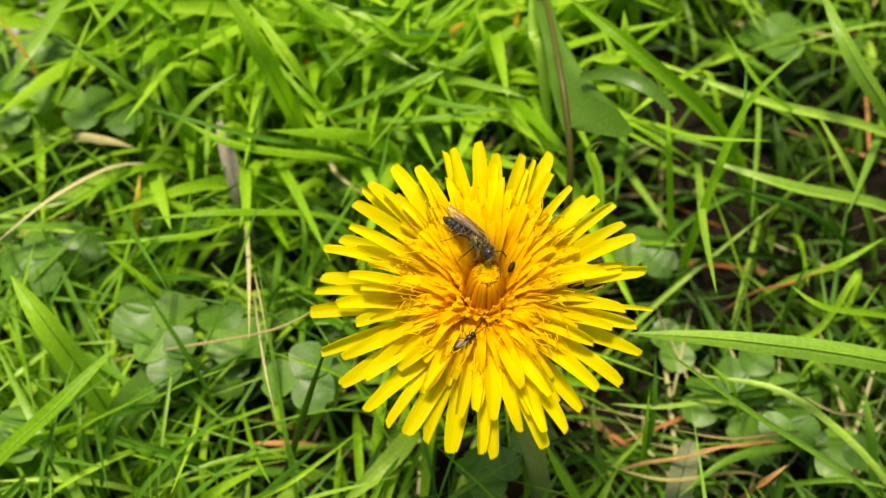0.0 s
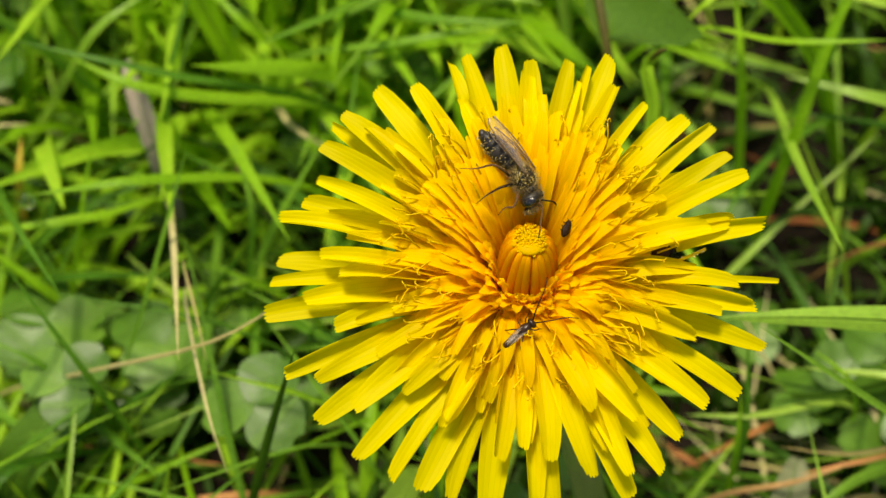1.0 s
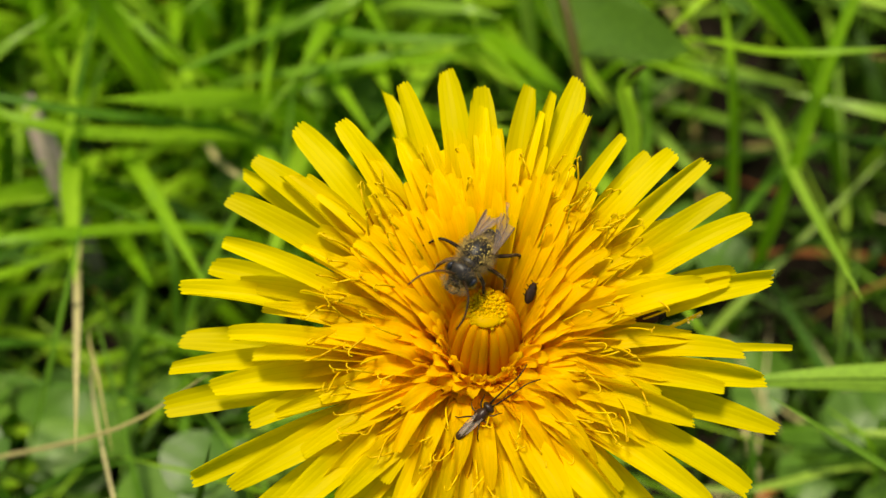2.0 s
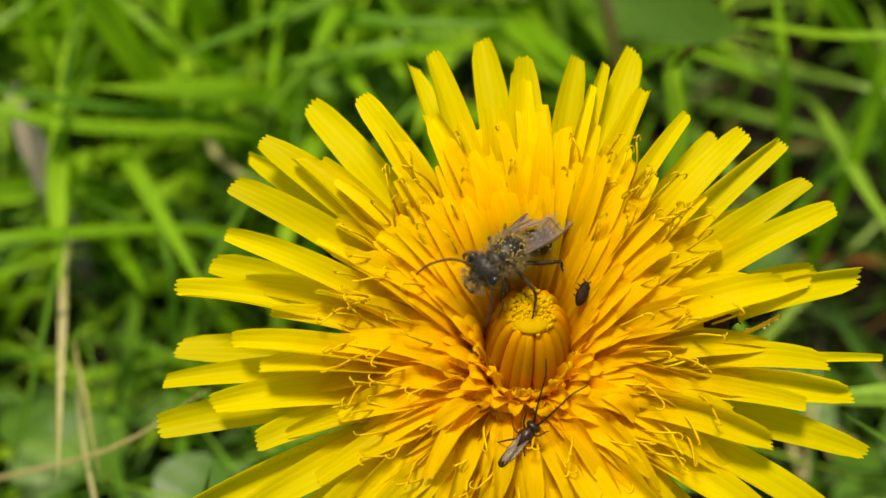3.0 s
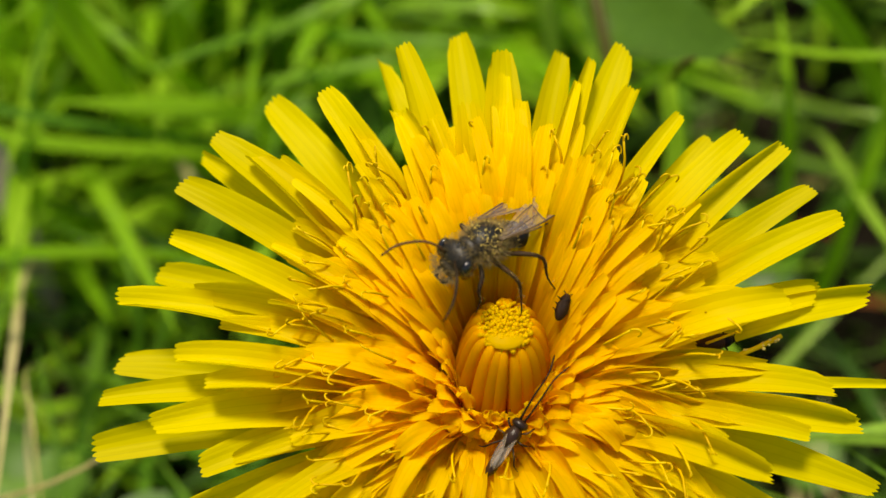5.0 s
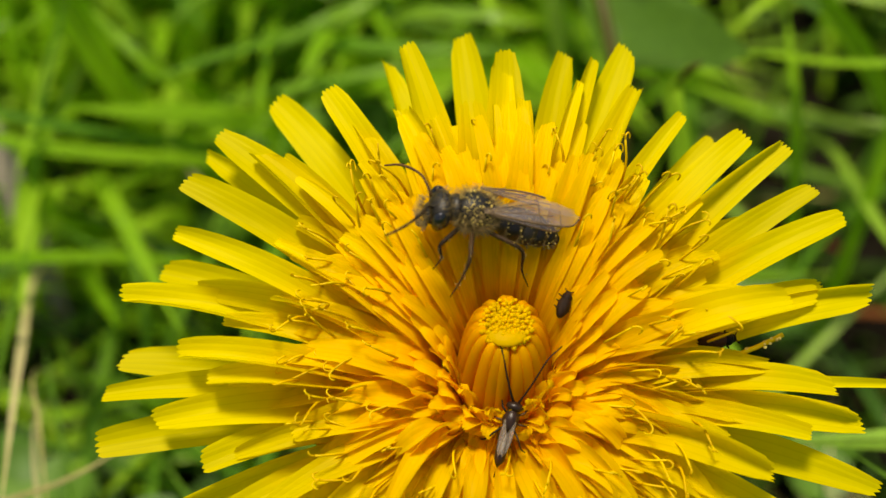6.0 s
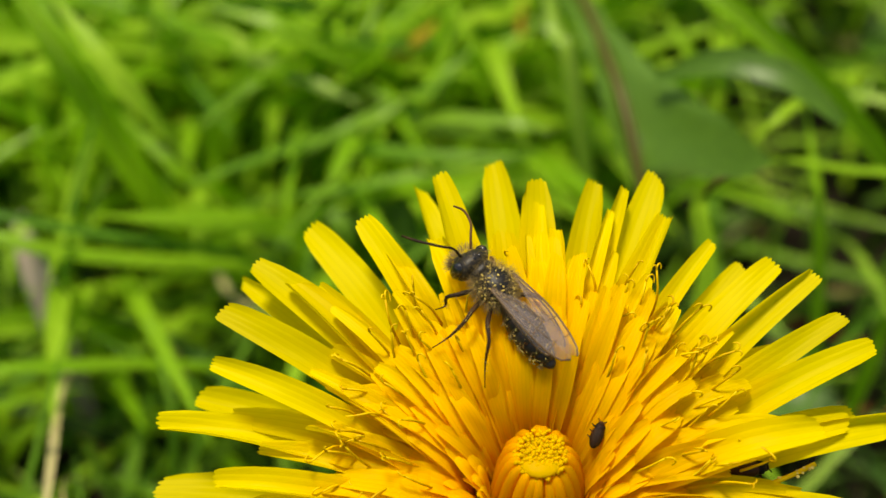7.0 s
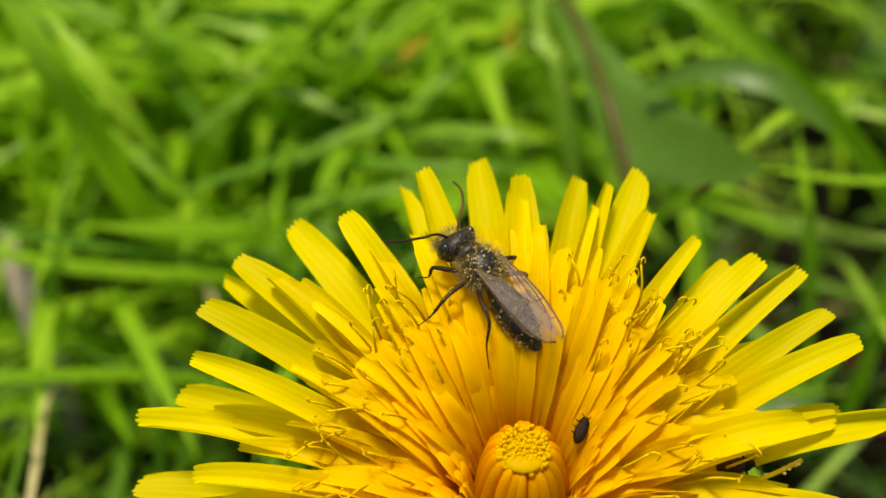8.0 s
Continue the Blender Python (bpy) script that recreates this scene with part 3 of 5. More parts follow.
grass_blade([(0.0203, 0.0090, 0.0340), (0.0365, 0.0099, 0.0330), (0.0603, 0.0109, 0.0280), (0.0850, 0.0173, 0.0050), (0.0951, 0.0199, -0.0170)], 0.0034, grass_pale, "broad smooth green grass blade among the clover")
grass_blade([(0.0233, 0.0058, 0.0390), (0.0399, 0.0007, 0.0280), (0.0623, -0.0052, 0.0120), (0.0762, -0.0088, -0.0170)], 0.00093, grass_green, "thin green grass stalk leaning over the clover")
grass_blade([(0.0344, 0.0133, 0.0120), (0.0486, 0.0092, 0.0160), (0.0652, -0.0005, 0.0080), (0.0776, -0.0078, -0.0170)], 0.00118, grass_pale, "pale blue-green grass blade lying over others")
grass_blade([(-0.0805, 0.0071, 0.0120), (-0.0709, -0.0052, 0.0140), (-0.0616, -0.0164, 0.0080), (-0.0525, -0.0274, -0.0170)], 0.00200, grass_pale, "pale blue-green grass blade lying over others")
grass_blade([(-0.0578, 0.0054, 0.0220), (-0.0655, -0.0056, 0.0210), (-0.0779, -0.0149, 0.0100), (-0.0887, -0.0229, -0.0170)], 0.00266, grass_sunlit, "bright yellow-green sunlit grass blade")
grass_blade([(-0.0752, 0.0127, 0.0280), (-0.0688, 0.0062, 0.0260), (-0.0645, 0.0027, 0.0140), (-0.0585, -0.0021, -0.0170)], 0.00410, grass_sunlit, "bright yellow-green sunlit grass blade")
grass_blade([(-0.0776, 0.0093, 0.0260), (-0.0689, 0.0039, 0.0160), (-0.0637, -0.0085, 0.0000), (-0.0609, -0.0154, -0.0170)], 0.00100, grass_green, "thin green grass stalk leaning over the clover")
grass_blade([(-0.0564, 0.0259, 0.0260), (-0.0423, 0.0287, 0.0260), (-0.0269, 0.0379, 0.0100), (-0.0164, 0.0442, -0.0170)], 0.00150, grass_sunlit, "bright yellow-green sunlit grass blade")
grass_blade([(-0.0656, 0.0237, 0.0200), (-0.0512, 0.0266, 0.0200), (-0.0448, 0.0391, 0.0040), (-0.0408, 0.0471, -0.0170)], 0.00134, grass_sunlit, "bright yellow-green sunlit grass blade")
grass_blade([(-0.0817, 0.0210, 0.0220), (-0.0729, 0.0318, 0.0220), (-0.0647, 0.0444, 0.0120), (-0.0568, 0.0567, -0.0170)], 0.00076, straw, "dry tan grass blade with orange tip")
grass_blade([(-0.0897, 0.0334, 0.0080), (-0.0760, 0.0375, 0.0100), (-0.0709, 0.0489, 0.0020), (-0.0666, 0.0585, -0.0170)], 0.00202, grass_pale, "pale blue-green grass blade lying over others")
grass_blade([(-0.0932, 0.0678, 0.0220), (-0.0868, 0.0618, 0.0140), (-0.0849, 0.0609, 0.0000), (-0.0834, 0.0601, -0.0170)], 0.00114, gold, "yellowing orange grass blade")
grass_blade([(-0.0763, 0.0554, 0.0340), (-0.0661, 0.0512, 0.0280), (-0.0577, 0.0530, 0.0100), (-0.0507, 0.0545, -0.0170)], 0.00136, grass_green, "mid green narrow grass blade")
grass_blade([(-0.0553, 0.0467, 0.0240), (-0.0443, 0.0433, 0.0220), (-0.0206, 0.0512, 0.0060), (-0.0090, 0.0551, -0.0170)], 0.00186, grass_sunlit, "bright yellow-green sunlit grass blade")
grass_blade([(-0.0606, 0.0448, 0.0300), (-0.0428, 0.0433, 0.0260), (-0.0233, 0.0494, 0.0100), (-0.0109, 0.0533, -0.0170)], 0.00106, grass_green, "mid green narrow grass blade")
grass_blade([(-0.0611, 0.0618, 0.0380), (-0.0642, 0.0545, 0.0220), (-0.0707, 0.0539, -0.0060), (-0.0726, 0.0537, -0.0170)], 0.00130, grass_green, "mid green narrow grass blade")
grass_blade([(-0.0512, 0.0672, 0.0340), (-0.0555, 0.0626, 0.0220), (-0.0626, 0.0683, -0.0020), (-0.0656, 0.0706, -0.0170)], 0.00204, grass_sunlit, "bright yellow-green sunlit grass blade")
grass_blade([(-0.0480, 0.0610, 0.0420), (-0.0417, 0.0553, 0.0320), (-0.0387, 0.0594, 0.0050), (-0.0371, 0.0615, -0.0170)], 0.00330, grass_sunlit, "bright yellow-green sunlit grass blade")
grass_blade([(-0.0444, 0.0616, 0.0380), (-0.0362, 0.0535, 0.0320), (-0.0297, 0.0552, 0.0080), (-0.0257, 0.0562, -0.0170)], 0.00271, grass_sunlit, "bright yellow-green sunlit grass blade")
grass_blade([(-0.0403, 0.0555, 0.0300), (-0.0438, 0.0449, 0.0200), (-0.0470, 0.0403, 0.0000), (-0.0488, 0.0377, -0.0170)], 0.00108, grass_green, "mid green narrow grass blade")
grass_blade([(-0.0352, 0.0024, 0.0340), (-0.0389, 0.0190, 0.0260), (-0.0437, 0.0360, 0.0120), (-0.0475, 0.0492, -0.0170)], 0.00072, straw, "dead straw-coloured grass stalk")
grass_blade([(-0.0373, 0.0275, 0.0340), (-0.0429, 0.0166, 0.0200), (-0.0505, 0.0116, -0.0020), (-0.0539, 0.0093, -0.0170)], 0.00102, grass_green, "thin green grass stalk leaning over the clover")
grass_blade([(-0.0631, 0.0412, 0.0140), (-0.0631, 0.0364, 0.0120), (-0.0656, 0.0361, 0.0000), (-0.0678, 0.0358, -0.0170)], 0.00110, gold, "yellowing orange grass blade")
grass_blade([(0.0078, 0.0676, 0.0390), (0.0193, 0.0574, 0.0390), (0.0384, 0.0571, 0.0160), (0.0509, 0.0569, -0.0170)], 0.00246, grass_sunlit, "bright yellow-green sunlit grass blade")
grass_blade([(0.0477, 0.0612, 0.0390), (0.0384, 0.0514, 0.0340), (0.0339, 0.0399, 0.0200), (0.0327, 0.0363, 0.0000), (0.0320, 0.0342, -0.0170)], 0.00142, grass_sunlit, "bright yellow-green sunlit grass blade")
grass_blade([(0.0422, 0.0445, 0.0350), (0.0305, 0.0459, 0.0320), (0.0192, 0.0556, 0.0200), (0.0073, 0.0657, -0.0170)], 0.00121, grass_sunlit, "bright yellow-green sunlit grass blade")
grass_blade([(0.0272, 0.0686, 0.0200), (0.0439, 0.0620, 0.0210), (0.0704, 0.0635, 0.0100), (0.0857, 0.0643, -0.0170)], 0.00170, grass_pale, "pale blue-green grass blade lying over others")
grass_blade([(0.0338, 0.0498, 0.0200), (0.0486, 0.0458, 0.0200), (0.0702, 0.0495, 0.0080), (0.0836, 0.0518, -0.0170)], 0.00195, grass_pale, "pale blue-green grass blade lying over others")
grass_blade([(0.0350, 0.0471, 0.0160), (0.0499, 0.0459, 0.0140), (0.0622, 0.0478, 0.0000), (0.0697, 0.0489, -0.0170)], 0.00109, grass_green, "mid green narrow grass blade")
grass_blade([(0.0330, 0.0148, 0.0380), (0.0332, 0.0343, 0.0240), (0.0347, 0.0577, 0.0060), (0.0355, 0.0692, -0.0170)], 0.00139, grass_pale, "pale blue-green grass blade lying over others")
grass_blade([(0.0504, 0.0766, 0.0360), (0.0562, 0.0633, 0.0340), (0.0701, 0.0597, 0.0140), (0.0805, 0.0569, -0.0170)], 0.00308, grass_pale, "pale blue-green grass blade lying over others")
grass_blade([(0.0351, 0.0686, 0.0320), (0.0424, 0.0593, 0.0280), (0.0568, 0.0647, 0.0080), (0.0656, 0.0680, -0.0170)], 0.00147, grass_sunlit, "bright yellow-green sunlit grass blade")
grass_blade([(-0.0162, 0.0621, 0.0220), (-0.0260, 0.0677, 0.0220), (-0.0403, 0.0864, 0.0100), (-0.0492, 0.0982, -0.0170)], 0.00184, grass_pale, "pale blue-green grass blade lying over others")
grass_blade([(0.0024, 0.0561, 0.0220), (-0.0153, 0.0515, 0.0220), (-0.0320, 0.0594, 0.0060), (-0.0420, 0.0640, -0.0170)], 0.00149, grass_green, "mid green narrow grass blade")
grass_blade([(0.0005, 0.0525, 0.0260), (-0.0126, 0.0545, 0.0240), (-0.0317, 0.0729, 0.0060), (-0.0403, 0.0812, -0.0170)], 0.00130, grass_green, "mid green narrow grass blade")
grass_blade([(-0.0144, 0.0776, 0.0240), (-0.0189, 0.0670, 0.0200), (-0.0280, 0.0681, 0.0040), (-0.0346, 0.0689, -0.0170)], 0.00123, grass_pale, "pale blue-green grass blade lying over others")
grass_blade([(-0.0001, 0.0791, 0.0140), (-0.0012, 0.0755, 0.0100), (-0.0025, 0.0741, -0.0030), (-0.0035, 0.0731, -0.0170)], 0.00128, straw, "dead straw-coloured grass stalk")
grass_blade([(0.0019, 0.0756, 0.0300), (0.0033, 0.0690, 0.0260), (0.0052, 0.0643, 0.0240), (0.0122, 0.0471, -0.0170)], 0.00197, grass_pale, "pale blue-green grass blade lying over others")
grass_blade([(-0.0214, -0.0124, 0.0060), (-0.0147, -0.0072, 0.0120), (-0.0096, 0.0034, 0.0020), (-0.0055, 0.0120, -0.0170)], 0.00329, grass_pale, "pale blue-green grass blade lying over others")
grass_blade([(0.0090, -0.0036, 0.0220), (0.0138, -0.0068, 0.0120), (0.0178, -0.0061, -0.0030), (0.0203, -0.0057, -0.0170)], 0.00143, grass_sunlit, "bright yellow-green sunlit grass blade")
grass_blade([(-0.0392, -0.0027, 0.0040), (-0.0316, -0.0020, 0.0040), (-0.0249, 0.0007, -0.0040), (-0.0191, 0.0030, -0.0170)], 0.00113, rust, "dead rust-brown grass blade on the ground")
grass_blade([(0.0488, -0.0009, 0.0120), (0.0454, -0.0032, 0.0090), (0.0431, -0.0032, -0.0030), (0.0412, -0.0032, -0.0170)], 0.00109, rust, "dead rust-brown grass blade on the ground")
grass_blade([(-0.0227, 0.0012, 0.0400), (-0.0274, -0.0016, 0.0200), (-0.0331, -0.0080, -0.0060), (-0.0348, -0.0100, -0.0170)], 0.00115, grass_shaded, "low grass blade, shade put into its dark green")
grass_blade([(-0.0234, 0.0095, 0.0360), (-0.0329, 0.0063, 0.0300), (-0.0495, 0.0083, 0.0160), (-0.0646, 0.0115, 0.0000), (-0.0724, 0.0131, -0.0170)], 0.00045, straw, "dead straw-coloured grass stalk")
grass_blade([(0.0260, 0.0575, 0.0300), (0.0278, 0.0470, 0.0220), (0.0319, 0.0441, -0.0040), (0.0334, 0.0431, -0.0170)], 0.00117, grass_sunlit, "bright yellow-green sunlit grass blade")
grass_blade([(0.0390, 0.0619, 0.0320), (0.0390, 0.0512, 0.0260), (0.0372, 0.0507, 0.0100), (0.0353, 0.0503, -0.0170)], 0.00096, grass_green, "thin green grass stalk leaning over the clover")
grass_blade([(0.0265, 0.0132, 0.0200), (0.0275, 0.0058, 0.0100), (0.0272, 0.0024, -0.0050), (0.0270, 0.0005, -0.0170)], 0.00111, grass_green, "mid green narrow grass blade")
grass_blade([(0.0295, 0.0086, 0.0120), (0.0408, 0.0110, 0.0100), (0.0562, 0.0188, 0.0000), (0.0651, 0.0232, -0.0170)], 0.00112, grass_shaded, "low grass blade, shade put into its dark green")
grass_blade([(0.0475, 0.0258, 0.0220), (0.0530, 0.0223, 0.0220), (0.0698, 0.0281, 0.0080), (0.0814, 0.0321, -0.0170)], 0.00111, grass_sunlit, "bright yellow-green sunlit grass blade")
grass_blade([(0.0440, 0.0225, 0.0080), (0.0535, 0.0225, 0.0120), (0.0587, 0.0295, 0.0220), (0.0665, 0.0399, -0.0170)], 0.00112, grass_sunlit, "bright yellow-green sunlit grass blade")
grass_blade([(-0.0291, 0.0593, 0.0200), (-0.0361, 0.0715, 0.0160), (-0.0448, 0.0939, 0.0020), (-0.0487, 0.1040, -0.0170)], 0.00158, grass_green, "mid green narrow grass blade")
grass_blade([(-0.0727, 0.0635, 0.0300), (-0.0780, 0.0570, 0.0200), (-0.0872, 0.0574, 0.0000), (-0.0920, 0.0576, -0.0170)], 0.00132, grass_sunlit, "bright yellow-green sunlit grass blade")
grass_blade([(-0.0923, 0.0564, 0.0120), (-0.0871, 0.0653, 0.0160), (-0.0842, 0.0836, 0.0100), (-0.0817, 0.0991, -0.0170)], 0.00230, grass_pale, "pale blue-green grass blade lying over others")
grass_blade([(-0.0880, 0.0691, 0.0160), (-0.0762, 0.0670, 0.0100), (-0.0687, 0.0685, -0.0060), (-0.0651, 0.0692, -0.0170)], 0.00256, grass_shaded, "low grass blade, shade put into its dark green")
grass_blade([(-0.0494, 0.0110, 0.0300), (-0.0603, 0.0265, 0.0220), (-0.0737, 0.0499, -0.0000), (-0.0781, 0.0576, -0.0170)], 0.00095, grass_green, "mid green narrow grass blade")
grass_blade([(-0.0559, 0.0142, 0.0320), (-0.0473, 0.0052, 0.0200), (-0.0456, 0.0049, 0.0000), (-0.0446, 0.0047, -0.0170)], 0.00091, grass_green, "thin green grass stalk leaning over the clover")
grass_blade([(-0.0196, 0.0009, 0.0060), (-0.0283, -0.0115, 0.0140), (-0.0380, -0.0119, 0.0000), (-0.0445, -0.0122, -0.0170)], 0.00091, grass_sunlit, "bright yellow-green sunlit grass blade")
grass_blade([(-0.0501, -0.0133, 0.0100), (-0.0401, -0.0079, 0.0100), (-0.0236, -0.0002, 0.0000), (-0.0145, 0.0041, -0.0170)], 0.00091, grass_pale, "pale blue-green grass blade lying over others")
grass_blade([(-0.0573, -0.0076, 0.0160), (-0.0494, -0.0074, 0.0100), (-0.0405, -0.0054, -0.0040), (-0.0355, -0.0043, -0.0170)], 0.00119, grass_green, "mid green narrow grass blade")
grass_blade([(-0.0385, -0.0020, 0.0160), (-0.0407, -0.0051, 0.0060), (-0.0425, -0.0082, -0.0080), (-0.0435, -0.0099, -0.0170)], 0.00093, grass_sunlit, "bright yellow-green sunlit grass blade")
grass_blade([(-0.0426, -0.0063, 0.0140), (-0.0421, -0.0093, 0.0040), (-0.0431, -0.0103, -0.0080), (-0.0438, -0.0109, -0.0170)], 0.00083, grass_sunlit, "bright yellow-green sunlit grass blade")
grass_blade([(0.0586, 0.0086, 0.0220), (0.0608, 0.0037, 0.0160), (0.0654, 0.0013, 0.0000), (0.0686, -0.0003, -0.0170)], 0.00162, grass_green, "mid green narrow grass blade")
grass_blade([(0.0584, 0.0423, 0.0180), (0.0640, 0.0567, 0.0140), (0.0698, 0.0723, 0.0060), (0.0744, 0.0845, -0.0170)], 0.00140, grass_pale, "pale blue-green grass blade lying over others")
grass_blade([(0.0196, 0.0500, 0.0300), (0.0244, 0.0536, 0.0320), (0.0342, 0.0678, 0.0200), (0.0436, 0.0813, -0.0170)], 0.00134, grass_sunlit, "bright yellow-green sunlit grass blade")
grass_blade([(0.0339, 0.0620, 0.0280), (0.0317, 0.0587, 0.0240), (0.0303, 0.0621, 0.0100), (0.0287, 0.0659, -0.0170)], 0.00128, grass_pale, "pale blue-green grass blade lying over others")
grass_blade([(0.0254, 0.0316, 0.0140), (0.0330, 0.0434, 0.0100), (0.0459, 0.0576, 0.0000), (0.0528, 0.0652, -0.0170)], 0.00119, grass_green, "mid green narrow grass blade")
grass_blade([(0.0277, 0.0316, 0.0080), (0.0397, 0.0389, 0.0060), (0.0538, 0.0450, -0.0040), (0.0611, 0.0482, -0.0170)], 0.00110, grass_shaded, "low grass blade, shade put into its dark green")
grass_blade([(0.0299, 0.0017, 0.0160), (0.0391, 0.0019, 0.0140), (0.0535, 0.0089, 0.0020), (0.0625, 0.0133, -0.0170)], 0.00055, straw, "dead straw-coloured grass stalk")
grass_blade([(-0.0309, -0.0055, 0.0220), (-0.0334, 0.0010, 0.0260), (-0.0380, 0.0161, 0.0220), (-0.0437, 0.0346, -0.0170)], 0.00035, straw, "dead straw-coloured grass stalk")
grass_blade([(-0.0330, 0.0039, 0.0300), (-0.0355, 0.0113, 0.0280), (-0.0387, 0.0201, 0.0220), (-0.0444, 0.0360, -0.0170)], 0.00035, straw, "dead straw-coloured grass stalk")
grass_blade([(-0.0236, 0.0408, 0.0140), (-0.0291, 0.0467, 0.0100), (-0.0324, 0.0525, 0.0060), (-0.0385, 0.0633, -0.0170)], 0.00090, straw, "dry tan grass blade with orange tip")
grass_blade([(-0.0231, 0.0365, 0.0240), (-0.0309, 0.0305, 0.0100), (-0.0356, 0.0272, -0.0040), (-0.0386, 0.0251, -0.0170)], 0.00176, grass_green, "broad smooth green grass blade among the clover")
grass_blade([(0.0324, -0.0058, 0.0060), (0.0411, 0.0010, 0.0080), (0.0563, 0.0082, -0.0020), (0.0645, 0.0120, -0.0170)], 0.00139, grass_green, "mid green narrow grass blade")
grass_blade([(0.0686, -0.0014, 0.0060), (0.0596, -0.0003, 0.0060), (0.0509, 0.0013, -0.0040), (0.0447, 0.0025, -0.0170)], 0.00093, grass_pale, "pale blue-green grass blade lying over others")
grass_blade([(-0.0302, 0.0660, 0.0320), (-0.0220, 0.0699, 0.0280), (-0.0119, 0.0797, 0.0100), (-0.0046, 0.0868, -0.0170)], 0.00141, grass_green, "mid green narrow grass blade")
grass_blade([(-0.0269, 0.0685, 0.0260), (-0.0132, 0.0704, 0.0220), (0.0015, 0.0895, 0.0060), (0.0089, 0.0991, -0.0170)], 0.00165, grass_green, "mid green narrow grass blade")
grass_blade([(-0.0063, 0.0721, 0.0240), (-0.0107, 0.0662, 0.0180), (-0.0171, 0.0667, 0.0020), (-0.0217, 0.0670, -0.0170)], 0.00144, grass_sunlit, "bright yellow-green sunlit grass blade")
grass_blade([(-0.0317, 0.0465, 0.0280), (-0.0251, 0.0533, 0.0240), (-0.0154, 0.0717, 0.0080), (-0.0097, 0.0825, -0.0170)], 0.00128, grass_green, "mid green narrow grass blade")
grass_blade([(-0.0216, 0.0727, 0.0180), (-0.0105, 0.0637, 0.0180), (0.0039, 0.0712, 0.0040), (0.0130, 0.0759, -0.0170)], 0.00145, grass_pale, "pale blue-green grass blade lying over others")
grass_blade([(-0.0791, -0.0040, 0.0090), (-0.0720, -0.0074, 0.0080), (-0.0671, -0.0081, -0.0020), (-0.0626, -0.0089, -0.0170)], 0.00121, grass_sunlit, "bright yellow-green sunlit grass blade")
grass_blade([(-0.0753, -0.0155, 0.0120), (-0.0645, -0.0136, 0.0100), (-0.0556, -0.0107, -0.0020), (-0.0494, -0.0087, -0.0170)], 0.00118, grass_pale, "pale blue-green grass blade lying over others")
grass_blade([(-0.0757, -0.0119, 0.0140), (-0.0682, -0.0082, 0.0150), (-0.0634, 0.0008, 0.0020), (-0.0597, 0.0076, -0.0170)], 0.00136, grass_sunlit, "bright yellow-green sunlit grass blade")
grass_blade([(-0.0689, -0.0182, 0.0100), (-0.0615, -0.0129, 0.0120), (-0.0525, -0.0040, 0.0040), (-0.0443, 0.0040, -0.0170)], 0.00099, grass_sunlit, "bright yellow-green sunlit grass blade")
grass_blade([(-0.0610, -0.0148, 0.0020), (-0.0587, -0.0090, 0.0120), (-0.0553, -0.0031, 0.0160), (-0.0469, 0.0115, -0.0170)], 0.00117, grass_green, "mid green narrow grass blade")
grass_blade([(-0.0874, 0.0372, 0.0160), (-0.0808, 0.0408, 0.0180), (-0.0789, 0.0532, 0.0060), (-0.0773, 0.0636, -0.0170)], 0.00169, grass_sunlit, "bright yellow-green sunlit grass blade")
grass_blade([(-0.0658, 0.0477, 0.0120), (-0.0719, 0.0488, 0.0120), (-0.0812, 0.0533, 0.0040), (-0.0908, 0.0581, -0.0170)], 0.00153, straw, "dead straw-coloured grass stalk")
grass_blade([(-0.0782, 0.0102, 0.0180), (-0.0750, 0.0042, 0.0140), (-0.0755, 0.0012, 0.0020), (-0.0761, -0.0019, -0.0170)], 0.00111, grass_sunlit, "bright yellow-green sunlit grass blade")
grass_blade([(-0.0797, -0.0005, 0.0100), (-0.0746, 0.0041, 0.0120), (-0.0710, 0.0133, 0.0040), (-0.0672, 0.0231, -0.0170)], 0.00131, grass_pale, "pale blue-green grass blade lying over others")
grass_blade([(-0.0749, 0.0669, 0.0300), (-0.0714, 0.0633, 0.0240), (-0.0725, 0.0664, 0.0040), (-0.0732, 0.0685, -0.0170)], 0.00132, grass_sunlit, "bright yellow-green sunlit grass blade")
grass_blade([(-0.0612, 0.0658, 0.0220), (-0.0643, 0.0589, 0.0140), (-0.0684, 0.0567, -0.0020), (-0.0710, 0.0553, -0.0170)], 0.00186, grass_sunlit, "bright yellow-green sunlit grass blade")
grass_blade([(-0.0473, 0.0571, 0.0240), (-0.0536, 0.0519, 0.0220), (-0.0604, 0.0509, 0.0100), (-0.0689, 0.0490, -0.0040), (-0.0738, 0.0480, -0.0170)], 0.00202, grass_pale, "pale blue-green grass blade lying over others")
grass_blade([(-0.0363, 0.0684, 0.0080), (-0.0388, 0.0735, 0.0060), (-0.0432, 0.0816, 0.0000), (-0.0478, 0.0900, -0.0170)], 0.00129, gold, "yellowing orange grass blade")
grass_blade([(-0.0211, 0.0700, 0.0280), (-0.0280, 0.0763, 0.0240), (-0.0390, 0.0893, 0.0100), (-0.0473, 0.0991, -0.0170)], 0.00144, grass_sunlit, "bright yellow-green sunlit grass blade")
grass_blade([(-0.0050, 0.0685, 0.0240), (-0.0096, 0.0646, 0.0220), (-0.0212, 0.0660, 0.0080), (-0.0310, 0.0672, -0.0170)], 0.00162, grass_green, "mid green narrow grass blade")
grass_blade([(0.0146, 0.0741, 0.0240), (0.0182, 0.0687, 0.0200), (0.0208, 0.0701, 0.0060), (0.0233, 0.0716, -0.0170)], 0.00153, grass_sunlit, "bright yellow-green sunlit grass blade")
